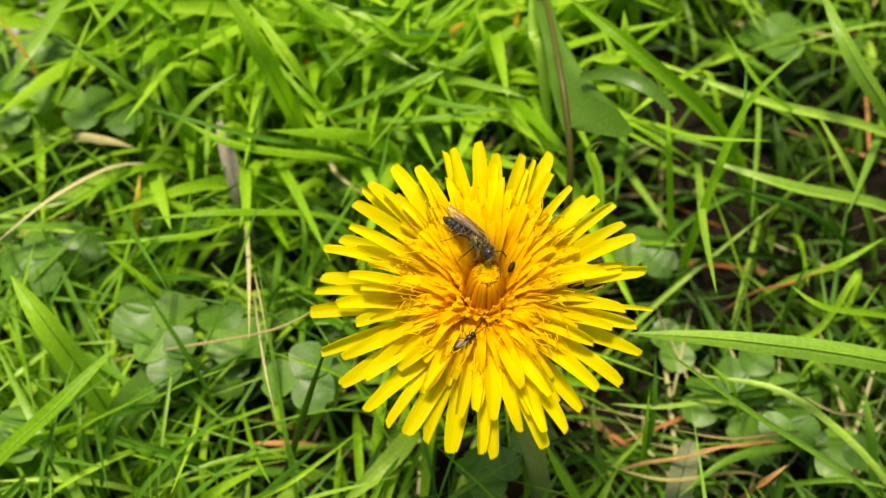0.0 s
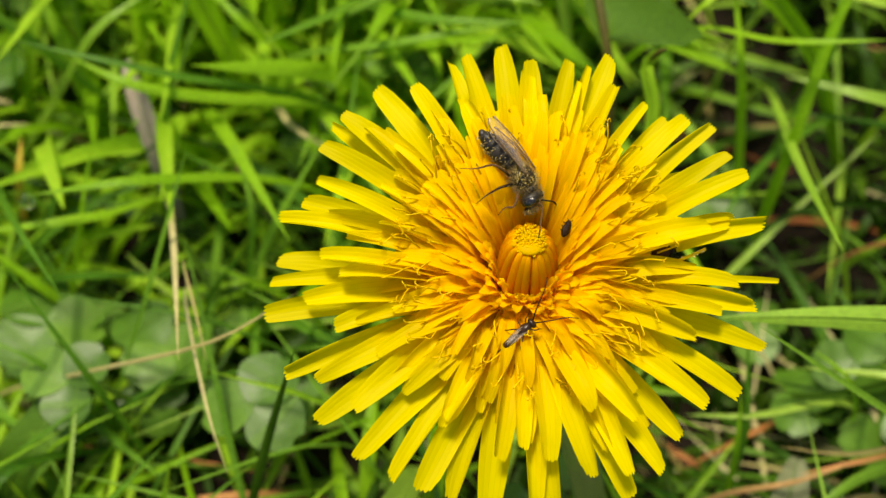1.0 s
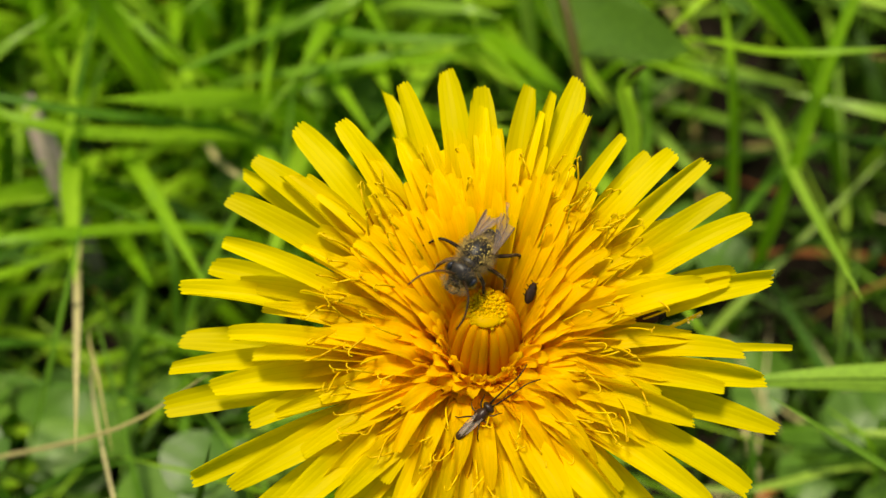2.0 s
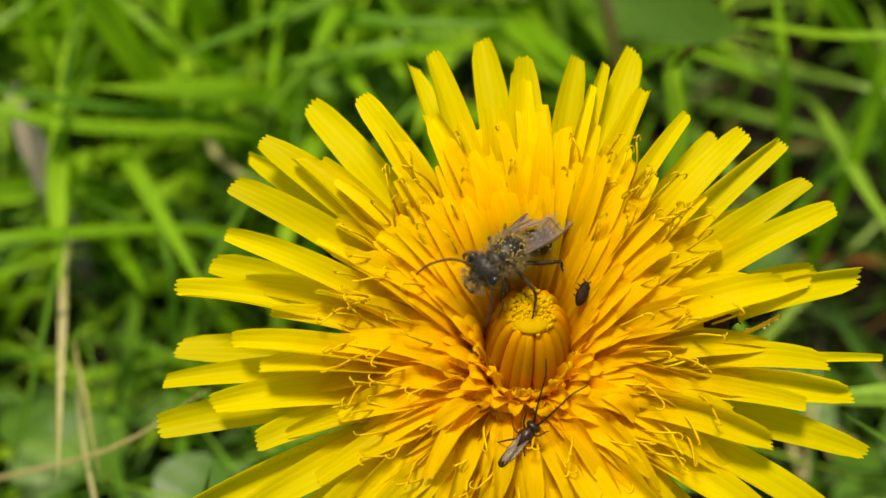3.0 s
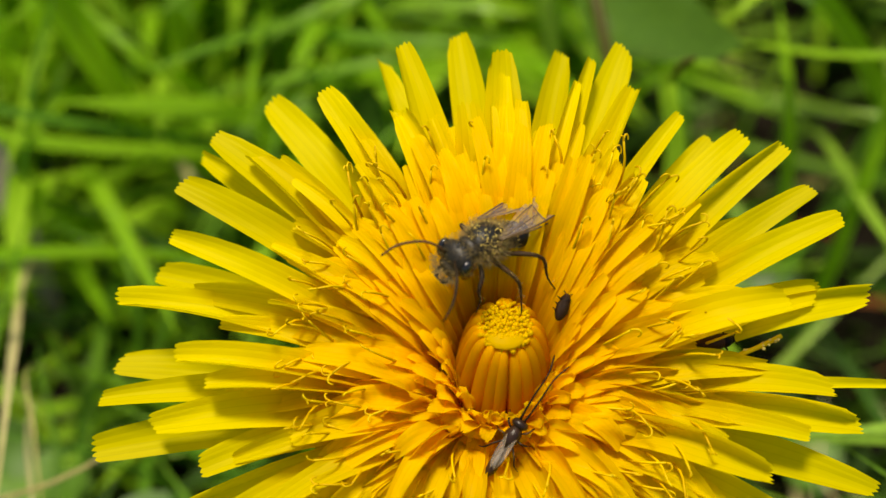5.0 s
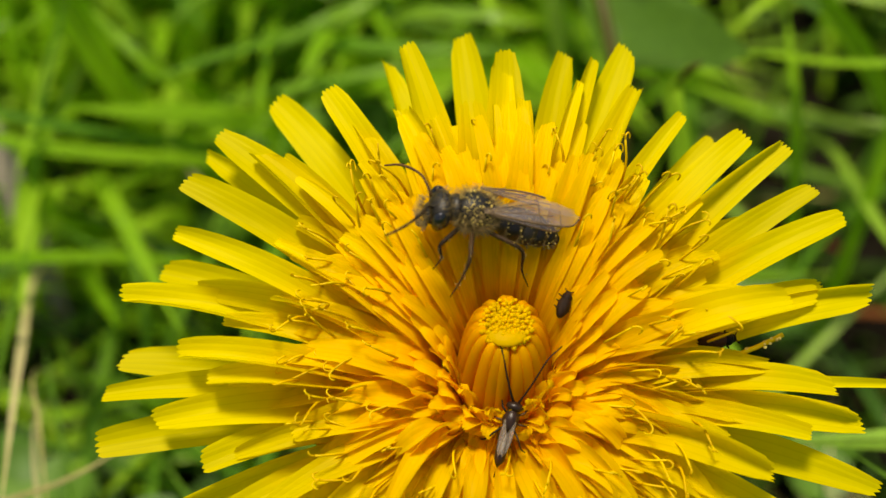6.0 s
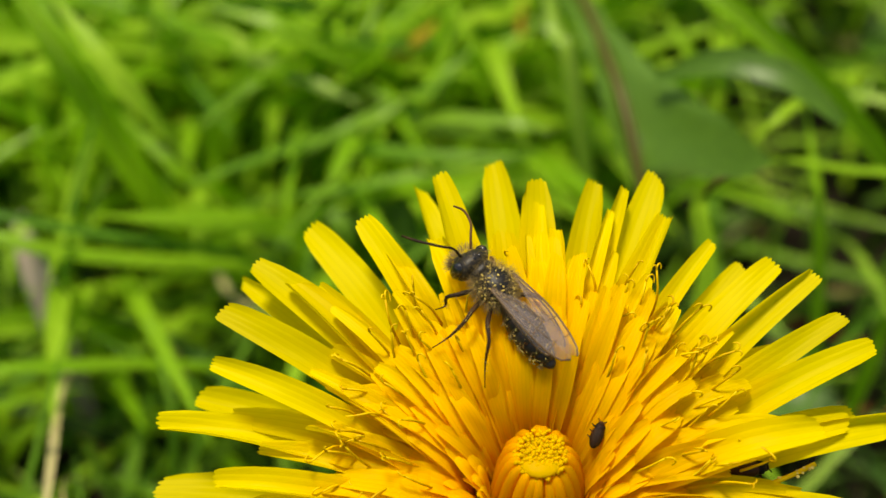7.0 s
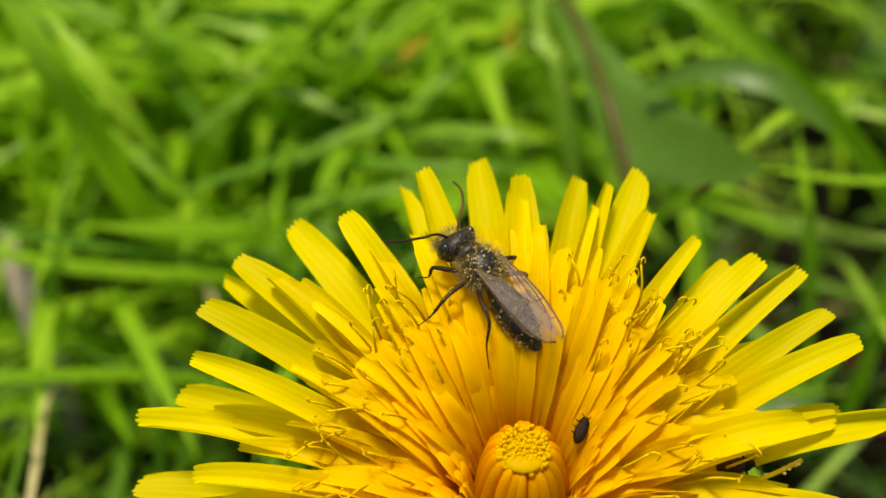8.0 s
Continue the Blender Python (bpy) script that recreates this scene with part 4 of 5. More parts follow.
grass_blade([(0.0524, 0.0609, 0.0220), (0.0594, 0.0527, 0.0160), (0.0668, 0.0500, 0.0020), (0.0727, 0.0480, -0.0170)], 0.00129, grass_pale, "pale blue-green grass blade lying over others")
grass_blade([(0.0652, 0.0397, 0.0160), (0.0572, 0.0346, 0.0140), (0.0513, 0.0370, 0.0020), (0.0459, 0.0392, -0.0170)], 0.00136, grass_sunlit, "bright yellow-green sunlit grass blade")
grass_blade([(0.0398, 0.0021, 0.0100), (0.0329, 0.0002, 0.0080), (0.0256, 0.0006, 0.0010), (0.0169, 0.0011, -0.0170)], 0.00064, rust, "dead rust-brown grass blade on the ground")
grass_blade([(0.0563, 0.0345, 0.0140), (0.0500, 0.0317, 0.0120), (0.0453, 0.0342, 0.0020), (0.0401, 0.0369, -0.0170)], 0.00048, rust, "dead rust-brown grass blade on the ground")
grass_blade([(0.0262, 0.0081, 0.0160), (0.0264, 0.0037, 0.0100), (0.0274, 0.0017, -0.0030), (0.0282, 0.0002, -0.0170)], 0.00074, grass_sunlit, "bright yellow-green sunlit grass blade")
grass_blade([(0.0206, 0.0076, 0.0100), (0.0286, 0.0070, 0.0120), (0.0406, 0.0114, 0.0060), (0.0529, 0.0160, -0.0170)], 0.00083, grass_pale, "pale blue-green grass blade lying over others")
grass_blade([(0.0193, -0.0020, 0.0080), (0.0303, -0.0038, 0.0080), (0.0440, 0.0010, 0.0020), (0.0549, 0.0049, -0.0170)], 0.00064, straw, "dead straw-coloured grass stalk")
grass_blade([(0.0337, 0.0009, 0.0090), (0.0411, 0.0030, 0.0080), (0.0497, 0.0065, 0.0020), (0.0594, 0.0106, -0.0170)], 0.00074, rust, "dead rust-brown grass blade on the ground")
grass_blade([(0.0534, 0.0353, 0.0180), (0.0500, 0.0296, 0.0120), (0.0505, 0.0268, 0.0000), (0.0511, 0.0242, -0.0170)], 0.00077, grass_green, "mid green narrow grass blade")
grass_blade([(0.0580, 0.0201, 0.0160), (0.0519, 0.0154, 0.0140), (0.0522, 0.0142, 0.0000), (0.0525, 0.0132, -0.0170)], 0.00084, grass_sunlit, "bright yellow-green sunlit grass blade")
grass_blade([(0.0513, 0.0112, 0.0120), (0.0567, 0.0087, 0.0120), (0.0670, 0.0119, 0.0040), (0.0774, 0.0152, -0.0170)], 0.00055, straw, "dead straw-coloured grass stalk")
grass_blade([(0.0628, 0.0288, 0.0200), (0.0606, 0.0254, 0.0140), (0.0616, 0.0226, 0.0020), (0.0627, 0.0199, -0.0170)], 0.00075, grass_sunlit, "bright yellow-green sunlit grass blade")
grass_blade([(0.0133, -0.0027, 0.0160), (0.0210, -0.0035, 0.0100), (0.0316, -0.0012, -0.0020), (0.0385, 0.0003, -0.0170)], 0.00082, grass_green, "mid green narrow grass blade")
grass_blade([(0.0353, 0.0143, 0.0150), (0.0404, 0.0111, 0.0120), (0.0439, 0.0101, -0.0020), (0.0465, 0.0093, -0.0170)], 0.00084, grass_sunlit, "bright yellow-green sunlit grass blade")
grass_blade([(-0.0350, 0.0378, 0.0200), (-0.0323, 0.0304, 0.0160), (-0.0343, 0.0276, -0.0000), (-0.0357, 0.0256, -0.0170)], 0.00087, grass_green, "mid green narrow grass blade")
grass_blade([(-0.0515, 0.0350, 0.0220), (-0.0532, 0.0284, 0.0160), (-0.0573, 0.0254, 0.0000), (-0.0601, 0.0233, -0.0170)], 0.00077, grass_sunlit, "bright yellow-green sunlit grass blade")
grass_blade([(-0.0633, 0.0125, 0.0160), (-0.0557, 0.0101, 0.0140), (-0.0502, 0.0086, 0.0000), (-0.0459, 0.0074, -0.0170)], 0.00075, grass_green, "mid green narrow grass blade")
grass_blade([(-0.0760, 0.0229, 0.0200), (-0.0780, 0.0163, 0.0140), (-0.0821, 0.0141, 0.0000), (-0.0854, 0.0124, -0.0170)], 0.00076, grass_sunlit, "bright yellow-green sunlit grass blade")
grass_blade([(-0.0461, -0.0173, 0.0180), (-0.0457, -0.0059, 0.0120), (-0.0479, 0.0067, 0.0000), (-0.0493, 0.0150, -0.0170)], 0.00073, grass_sunlit, "bright yellow-green sunlit grass blade")
grass_blade([(-0.0314, -0.0134, 0.0160), (-0.0355, -0.0068, 0.0120), (-0.0412, 0.0061, -0.0020), (-0.0442, 0.0129, -0.0170)], 0.00082, grass_sunlit, "bright yellow-green sunlit grass blade")
grass_blade([(-0.0267, 0.0612, 0.0300), (-0.0221, 0.0679, 0.0280), (-0.0171, 0.0878, 0.0160), (-0.0131, 0.1041, -0.0170)], 0.00235, grass_sunlit, "bright yellow-green sunlit grass blade")
grass_blade([(-0.0259, 0.0661, 0.0320), (-0.0195, 0.0640, 0.0280), (-0.0137, 0.0717, 0.0160), (-0.0064, 0.0815, -0.0170)], 0.00195, grass_sunlit, "bright yellow-green sunlit grass blade")
grass_blade([(-0.0118, 0.0676, 0.0300), (-0.0152, 0.0645, 0.0260), (-0.0214, 0.0711, 0.0120), (-0.0279, 0.0781, -0.0170)], 0.00175, grass_sunlit, "bright yellow-green sunlit grass blade")
grass_blade([(-0.0087, 0.0723, 0.0240), (-0.0124, 0.0721, 0.0200), (-0.0171, 0.0802, 0.0080), (-0.0220, 0.0885, -0.0170)], 0.00148, gold, "yellowing orange grass blade")
grass_blade([(-0.0292, 0.0589, 0.0260), (-0.0252, 0.0628, 0.0260), (-0.0216, 0.0761, 0.0140), (-0.0180, 0.0896, -0.0170)], 0.00198, grass_sunlit, "bright yellow-green sunlit grass blade")
grass_blade([(-0.0453, 0.0628, 0.0280), (-0.0453, 0.0616, 0.0220), (-0.0473, 0.0642, 0.0100), (-0.0499, 0.0677, -0.0170)], 0.00210, grass_sunlit, "bright yellow-green sunlit grass blade")
grass_blade([(-0.0332, 0.0723, 0.0260), (-0.0247, 0.0691, 0.0260), (-0.0181, 0.0724, 0.0200), (-0.0042, 0.0793, -0.0170)], 0.00176, grass_pale, "pale blue-green grass blade lying over others")
grass_blade([(-0.0149, 0.0725, 0.0300), (-0.0164, 0.0709, 0.0260), (-0.0195, 0.0751, 0.0160), (-0.0248, 0.0823, -0.0170)], 0.00154, grass_sunlit, "bright yellow-green sunlit grass blade")
grass_blade([(-0.0117, 0.0611, 0.0240), (-0.0162, 0.0590, 0.0220), (-0.0249, 0.0647, 0.0080), (-0.0327, 0.0697, -0.0170)], 0.00151, grass_pale, "pale blue-green grass blade lying over others")
grass_blade([(0.0182, 0.0708, 0.0320), (0.0194, 0.0678, 0.0280), (0.0223, 0.0738, 0.0140), (0.0258, 0.0810, -0.0170)], 0.00197, grass_sunlit, "bright yellow-green sunlit grass blade")
grass_blade([(0.0129, 0.0646, 0.0260), (0.0166, 0.0658, 0.0240), (0.0241, 0.0738, 0.0140), (0.0333, 0.0839, -0.0170)], 0.00164, grass_sunlit, "bright yellow-green sunlit grass blade")
grass_blade([(-0.0445, 0.0658, 0.0200), (-0.0346, 0.0562, 0.0180), (-0.0291, 0.0606, 0.0060), (-0.0234, 0.0652, -0.0170)], 0.00142, grass_sunlit, "bright yellow-green sunlit grass blade")
grass_blade([(-0.0230, 0.0569, 0.0200), (-0.0152, 0.0605, 0.0220), (-0.0076, 0.0722, 0.0120), (0.0001, 0.0841, -0.0170)], 0.00176, grass_green, "mid green narrow grass blade")
grass_blade([(-0.0076, 0.0757, 0.0240), (-0.0051, 0.0714, 0.0200), (-0.0032, 0.0725, 0.0080), (-0.0008, 0.0740, -0.0170)], 0.00135, grass_sunlit, "bright yellow-green sunlit grass blade")
grass_blade([(0.0003, 0.0801, 0.0200), (-0.0002, 0.0771, 0.0160), (-0.0012, 0.0815, 0.0040), (-0.0023, 0.0862, -0.0170)], 0.00141, gold, "yellowing orange grass blade")
grass_blade([(-0.0331, 0.0605, 0.0200), (-0.0300, 0.0663, 0.0180), (-0.0258, 0.0867, 0.0060), (-0.0233, 0.0990, -0.0170)], 0.00185, grass_green, "mid green narrow grass blade")
grass_blade([(-0.0417, 0.0744, 0.0100), (-0.0440, 0.0780, 0.0080), (-0.0484, 0.0855, 0.0020), (-0.0536, 0.0944, -0.0170)], 0.00106, rust, "dead rust-brown grass blade on the ground")
grass_blade([(-0.0510, 0.0719, 0.0300), (-0.0460, 0.0656, 0.0260), (-0.0420, 0.0619, 0.0200), (-0.0415, 0.0644, 0.0060), (-0.0410, 0.0669, -0.0170)], 0.00235, grass_sunlit, "bright yellow-green sunlit grass blade")
grass_blade([(-0.0399, 0.0787, 0.0240), (-0.0381, 0.0742, 0.0200), (-0.0396, 0.0772, 0.0060), (-0.0411, 0.0803, -0.0170)], 0.00188, grass_sunlit, "bright yellow-green sunlit grass blade")
grass_blade([(-0.0519, 0.0663, 0.0260), (-0.0498, 0.0623, 0.0220), (-0.0524, 0.0642, 0.0080), (-0.0553, 0.0662, -0.0170)], 0.00153, grass_sunlit, "bright yellow-green sunlit grass blade")
grass_blade([(-0.0294, 0.0780, 0.0240), (-0.0279, 0.0761, 0.0200), (-0.0307, 0.0810, 0.0060), (-0.0334, 0.0857, -0.0170)], 0.00151, grass_sunlit, "bright yellow-green sunlit grass blade")
grass_blade([(-0.0207, 0.0755, 0.0240), (-0.0217, 0.0686, 0.0200), (-0.0273, 0.0739, 0.0060), (-0.0324, 0.0787, -0.0170)], 0.00160, grass_sunlit, "bright yellow-green sunlit grass blade")
grass_blade([(0.0027, 0.0554, 0.0260), (-0.0027, 0.0568, 0.0260), (-0.0121, 0.0636, 0.0160), (-0.0241, 0.0723, -0.0170)], 0.00134, grass_pale, "pale blue-green grass blade lying over others")


# small openings where the clover stands free
OPEN_SPOTS = [(-0.034, -0.006, 0.013), (-0.046, 0.008, 0.013), (-0.04, 0.04, 0.014), (-0.058, 0.018, 0.015), (-0.08, 0.06, 0.021), (-0.031, 0.008, 0.009), (0.05, 0.011, 0.01), (0.028, 0.038, 0.01)]


def random_blades(count, seed, spread, centre, heights, lengths, widths, flat, hole=0.0, thin=0.0):
    """Many small blades as one mesh."""
    rng = random.Random(seed)
    verts, faces, across = [], [], []
    while count > 0:
        x, y = centre[0] + rng.uniform(-1, 1) * spread[0], centre[1] + rng.uniform(-1, 1) * spread[1]
        if math.hypot(x - 0.005, y + 0.002) < hole:
            continue
        if thin and any(math.hypot(x - a, y - b) < c for a, b, c in OPEN_SPOTS) and rng.random() < 0.95:
            continue
        if thin and 0.012 < x < 0.095 and -0.03 < y < 0.09 and rng.random() < thin + 0.1:
            continue
        if lengths[1] > 0.02 and 0.014 < x < 0.048 and 0.016 < y < 0.08 and rng.random() < (0.97 if thin else 0.93):
            continue
        count -= 1
        a, length, lean = rng.uniform(0, 2 * math.pi), rng.uniform(*lengths), rng.uniform(*flat)
        d = Vector((math.cos(a), math.sin(a), 0))
        top = rng.uniform(*heights)
        p0 = Vector((x, y, SOIL - 0.002))
        p2 = p0 + d * length * lean + Vector((0, 0, top))
        # keep clear of the flower head
        if (p2 - Vector((0, 0.004, p2.z))).length < 0.032 and p2.z > 0.035:
            p2.z = 0.03 + rng.uniform(-0.01, 0.005)
        p1 = p0 + (p2 - p0) * 0.5 + Vector((0, 0, top * rng.uniform(0.12, 0.35))) - d * length * 0.08
        g = strip(spline([p2, p1, p0], 7), rng.uniform(*widths), Vector((rng.uniform(-0.6, 0.6), rng.uniform(-0.6, 0.6), 0.8)), rng.choice((0.2, 0.35, -0.22)), 2, profile=grass_profile, twist=rng.uniform(-1.2, 1.2))
        k = len(verts)
        verts += g[0]
        across += g[2]["across"]
        faces += [tuple(i + k for i in f) for f in g[1]]
    return verts, faces, {"across": across}


def stuff(name, geo, mat, label):
    return tagged(part(name, geo, mat), label, "grass", kind="stuff")


# sets in the lit colour brighten the sward where sunlight falls
stuff("grass", random_blades(520, 3, (0.12, 0.12), (-0.03, 0.085), (0.008, 0.03), (0.02, 0.06), (0.0010, 0.0026), (0.4, 1.0), 0.012, 0.85), grass_sunlit, "dense tangle of bright green grass blades")
stuff("grass", random_blades(420, 13, (0.07, 0.05), (-0.045, 0.12), (0.02, 0.045), (0.03, 0.07), (0.0016, 0.0032), (0.5, 1.0), 0.012, 0.8), grass_sunlit, "broad sunlit grass blades behind the flower")
stuff("grass", random_blades(650, 4, (0.13, 0.13), (0, 0.06), (0.008, 0.028), (0.02, 0.06), (0.0009, 0.0024), (0.4, 1.1), 0.012, 0.6), grass_green, "dense tangle of mid green grass blades")
stuff("grass", random_blades(220, 5, (0.13, 0.12), (0, 0.08), (0.008, 0.026), (0.02, 0.06), (0.0012, 0.0028), (0.5, 1.1), 0.014, 0.7), grass_pale, "pale grey-green grass blades in the sward")
stuff("grass", random_blades(1000, 6, (0.13, 0.13), (0, 0.06), (0.006, 0.025), (0.015, 0.05), (0.0008, 0.002), (0.4, 1.1), 0.01), grass_shaded, "low grass in the sward, coloured dark for the shade there")
stuff("grass", random_blades(380, 23, (0.12, 0.11), (0, 0.06), (0.01, 0.036), (0.02, 0.06), (0.0004, 0.0009), (0.3, 1.0), 0.012, 0.5), grass_sunlit, "fine thread-like bright green grass stems")
stuff("grass", random_blades(260, 33, (0.12, 0.11), (0, 0.06), (0.015, 0.04), (0.03, 0.07), (0.0005, 0.0011), (0.3, 1.0), 0.012, 0.75), grass_pale, "fine pale green grass stems")
stuff("grass", random_blades(210, 43, (0.045, 0.032), (-0.052, 0.08), (0.022, 0.045), (0.03, 0.06), (0.0014, 0.003), (0.4, 0.9), 0.012, 0.8), grass_sunlit, "broad sunlit grass blades beside the clover")
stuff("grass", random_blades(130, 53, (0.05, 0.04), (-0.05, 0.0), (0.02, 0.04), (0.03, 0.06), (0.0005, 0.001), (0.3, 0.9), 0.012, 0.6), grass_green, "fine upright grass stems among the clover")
stuff("grass", random_blades(110, 63, (0.026, 0.032), (-0.02, 0.105), (0.022, 0.045), (0.03, 0.06), (0.0018, 0.0034), (0.4, 0.9), 0.012, 0.0), grass_sunlit, "sunlit grass blades behind the dandelion leaf")
stuff("grass", random_blades(150, 113, (0.022, 0.02), (-0.016, 0.088), (0.02, 0.04), (0.03, 0.06), (0.0016, 0.003), (0.4, 0.9), 0.012, 0.0), grass_sunlit, "tall sunlit grass behind the flower")
stuff("dead_grass", random_blades(80, 71, (0.045, 0.026), (0.055, -0.012), (0.002, 0.014), (0.02, 0.05), (0.0004, 0.0009), (0.6, 1.2), 0.008), straw, "fine dead straw beside the flower")
stuff("grass", random_blades(200, 72, (0.045, 0.035), (0.055, 0.0), (0.004, 0.02), (0.02, 0.05), (0.0004, 0.0009), (0.5, 1.1), 0.008), grass_green, "fine low grass stems beside the flower")
stuff("grass", random_blades(150, 93, (0.04, 0.05), (-0.075, 0.01), (0.015, 0.036), (0.03, 0.06), (0.0006, 0.0014), (0.4, 1.0), 0.012, 0.5), grass_green, "narrow grass blades over the clover")
stuff("grass", random_blades(250, 103, (0.03, 0.05), (-0.052, 0.03), (0.01, 0.024), (0.02, 0.045), (0.0009, 0.002), (0.4, 1.0), 0.012, 0.3), grass_sunlit, "low sunlit grass among the clover")
# short blades added to fill the gaps, their colour standing in for shade
stuff("moss", random_blades(5200, 16, (0.13, 0.13), (0, 0.06), (0.002, 0.012), (0.004, 0.014), (0.0008, 0.002), (0.4, 1.2), 0.006), grass_shaded, "short low blades over the soil, darkened for shaded gaps")
stuff("dead_grass", random_blades(210, 7, (0.13, 0.13), (0, 0.05), (0.003, 0.014), (0.02, 0.06), (0.0006, 0.0013), (0.7, 1.2), 0.008, 0.05), straw, "dead straw-coloured grass near the soil")
stuff("dead_grass", random_blades(80, 8, (0.13, 0.13), (0, 0.06), (0.003, 0.012), (0.02, 0.05), (0.0007, 0.0014), (0.7, 1.2), 0.008, 0.05), rust, "dead rust-brown grass on the soil")
stuff("grass", random_blades(5000, 29, (0.28, 0.28), (0, 0.06), (0.015, 0.04), (0.03, 0.06), (0.0014, 0.0036), (0.3, 0.9), 0.14), grass_green, "lawn close round the spot")
stuff("grass", random_blades(5000, 9, (0.6, 0.6), (0, 0.1), (0.02, 0.05), (0.03, 0.07), (0.0015, 0.004), (0.3, 0.9), 0.17), grass_green, "lawn of green grass farther off")
stuff("grass", random_blades(9000, 19, (2.6, 2.6), (0, 0.1), (0.02, 0.06), (0.04, 0.1), (0.005, 0.012), (0.3, 0.9), 0.55), grass_green, "lawn round about")


# ---- clover ----
def leaflet(size, turn, tilt, crease=0.14):
    """A rounded, notched clover leaflet, creased along its middle."""
    verts, faces = [], []
    n, m = 12, 6
    for i in range(n + 1):
        s = i / n
        w = 0.56 * math.sin(math.pi * min(1, s * 0.93 + 0.03)) ** 0.62 * size
        for k in range(m + 1):
            u = 2 * k / m - 1
            notch = 0.07 * size * (1 - abs(u)) * max(0, (s - 0.75) / 0.25)
            verts.append(Vector((u * w, s * size - notch, abs(u) * crease * w - 0.12 * size * s * s)))
        if i:
            b = (i - 1) * (m + 1)
            faces += [(b + k, b + k + 1, b + m + 2 + k, b + m + 1 + k) for k in range(m)]
    q = Matrix.Rotation(turn, 3, "Z") @ Matrix.Rotation(tilt, 3, "X")
    return [q @ v for v in verts], faces


def chevron(size, turn, tilt):
    """The pale mark across a leaflet."""
    g = leaflet(size, turn, tilt)
    q = Matrix.Rotation(turn, 3, "Z") @ Matrix.Rotation(tilt, 3, "X")
    faces = [f for f in g[1] if f[0] // 7 in (5, 6)]
    used = sorted({i for f in faces for i in f})
    idx = {v: i for i, v in enumerate(used)}
    return [g[0][v] + q @ Vector((0, 0, 0.00012)) for v in used], [tuple(idx[v] for v in f) for f in faces]


def clover(x, y, z, size, turn, tip_over, marked=True):
    """A trefoil leaf on its stalk."""
    root = tagged(new("clover_leaf"), "round dark green clover trefoil with a faint pale mark", "clover", group="clover leaves in the grass")
    root.matrix_world = pose(x, y, z, random.uniform(-tip_over, tip_over), random.uniform(-tip_over, tip_over), turn)
    for k in range(3):
        a, tilt = radians(120 * k + random.uniform(-14, 14)), radians(random.uniform(-16, 10))
        sz = size * random.uniform(0.88, 1.08)
        leaf = part("leaflet", leaflet(sz, a, tilt), clover_green, root)
        if marked:
            part("mark", chevron(sz, a, tilt), clover_mark, leaf, "pale chevron mark")
    inv_ = root.matrix_world.inverted()
    foot = Vector((x + random.uniform(-0.006, 0.006), y + random.uniform(-0.006, 0.006), SOIL - 0.001))
    path = [inv_ @ foot, inv_ @ Vector((x, y, z - (z - SOIL) * 0.4)), Vector((0, 0, 0))]
    part("stalk", tube(spline(path, 6), 0.00045, 6), grass_green, root)
    return root


CLOVERS = [(-0.0583, 0.0193, 0.002, 0.0078), (-0.0779, 0.0581, 0.006, 0.006), (-0.0706, 0.058, 0.005, 0.006), (-0.0892, 0.0563, 0.008, 0.0066), (-0.0866, 0.0681, 0.008, 0.006),
           (-0.0303, 0.0062, 0.01, 0.007), (0.0262, 0.0393, 0.002, 0.006), (0.0513, 0.0101, 0.006, 0.0055), (0.0461, 0.0079, 0.004, 0.0058), (0.0014, -0.0049, 0.006, 0.006)]
MORE = [(0.0504, 0.0917, 0.004, 0.007), (-0.015, 0.0572, 0.008, 0.0056), (-0.0443, 0.0177, 0.0, 0.007), (-0.0366, 0.0265, -0.004, 0.006), (-0.0803, 0.0257, 0.006, 0.007), (0.045, 0.0196, 0.003, 0.0056),
        (0.0337, 0.0277, -0.004, 0.0055), (-0.0523, 0.0082, 0.01, 0.006), (0.0523, 0.0156, 0.004, 0.0055), (0.0599, 0.0055, 0.006, 0.006), (-0.0764, -0.0064, 0.003, 0.0064), (0.0383, 0.016, 0.0, 0.0056)]
for x, y, z, r in CLOVERS + MORE:
    clover(x, y, z + (0.003 if x < 0.03 else -0.003), r, random.uniform(0, 360), 12)
rng_c = random.Random(21)
for i in range(60):
    x, y = rng_c.uniform(-0.12, 0.12), rng_c.uniform(-0.06, 0.17)
    if 0.02 < x < 0.085 and 0.015 < y < 0.085:
        continue
    clover(x, y, rng_c.uniform(-0.006, 0.006), rng_c.uniform(0.0045, 0.007), rng_c.uniform(0, 360), 18, rng_c.random() < 0.5)


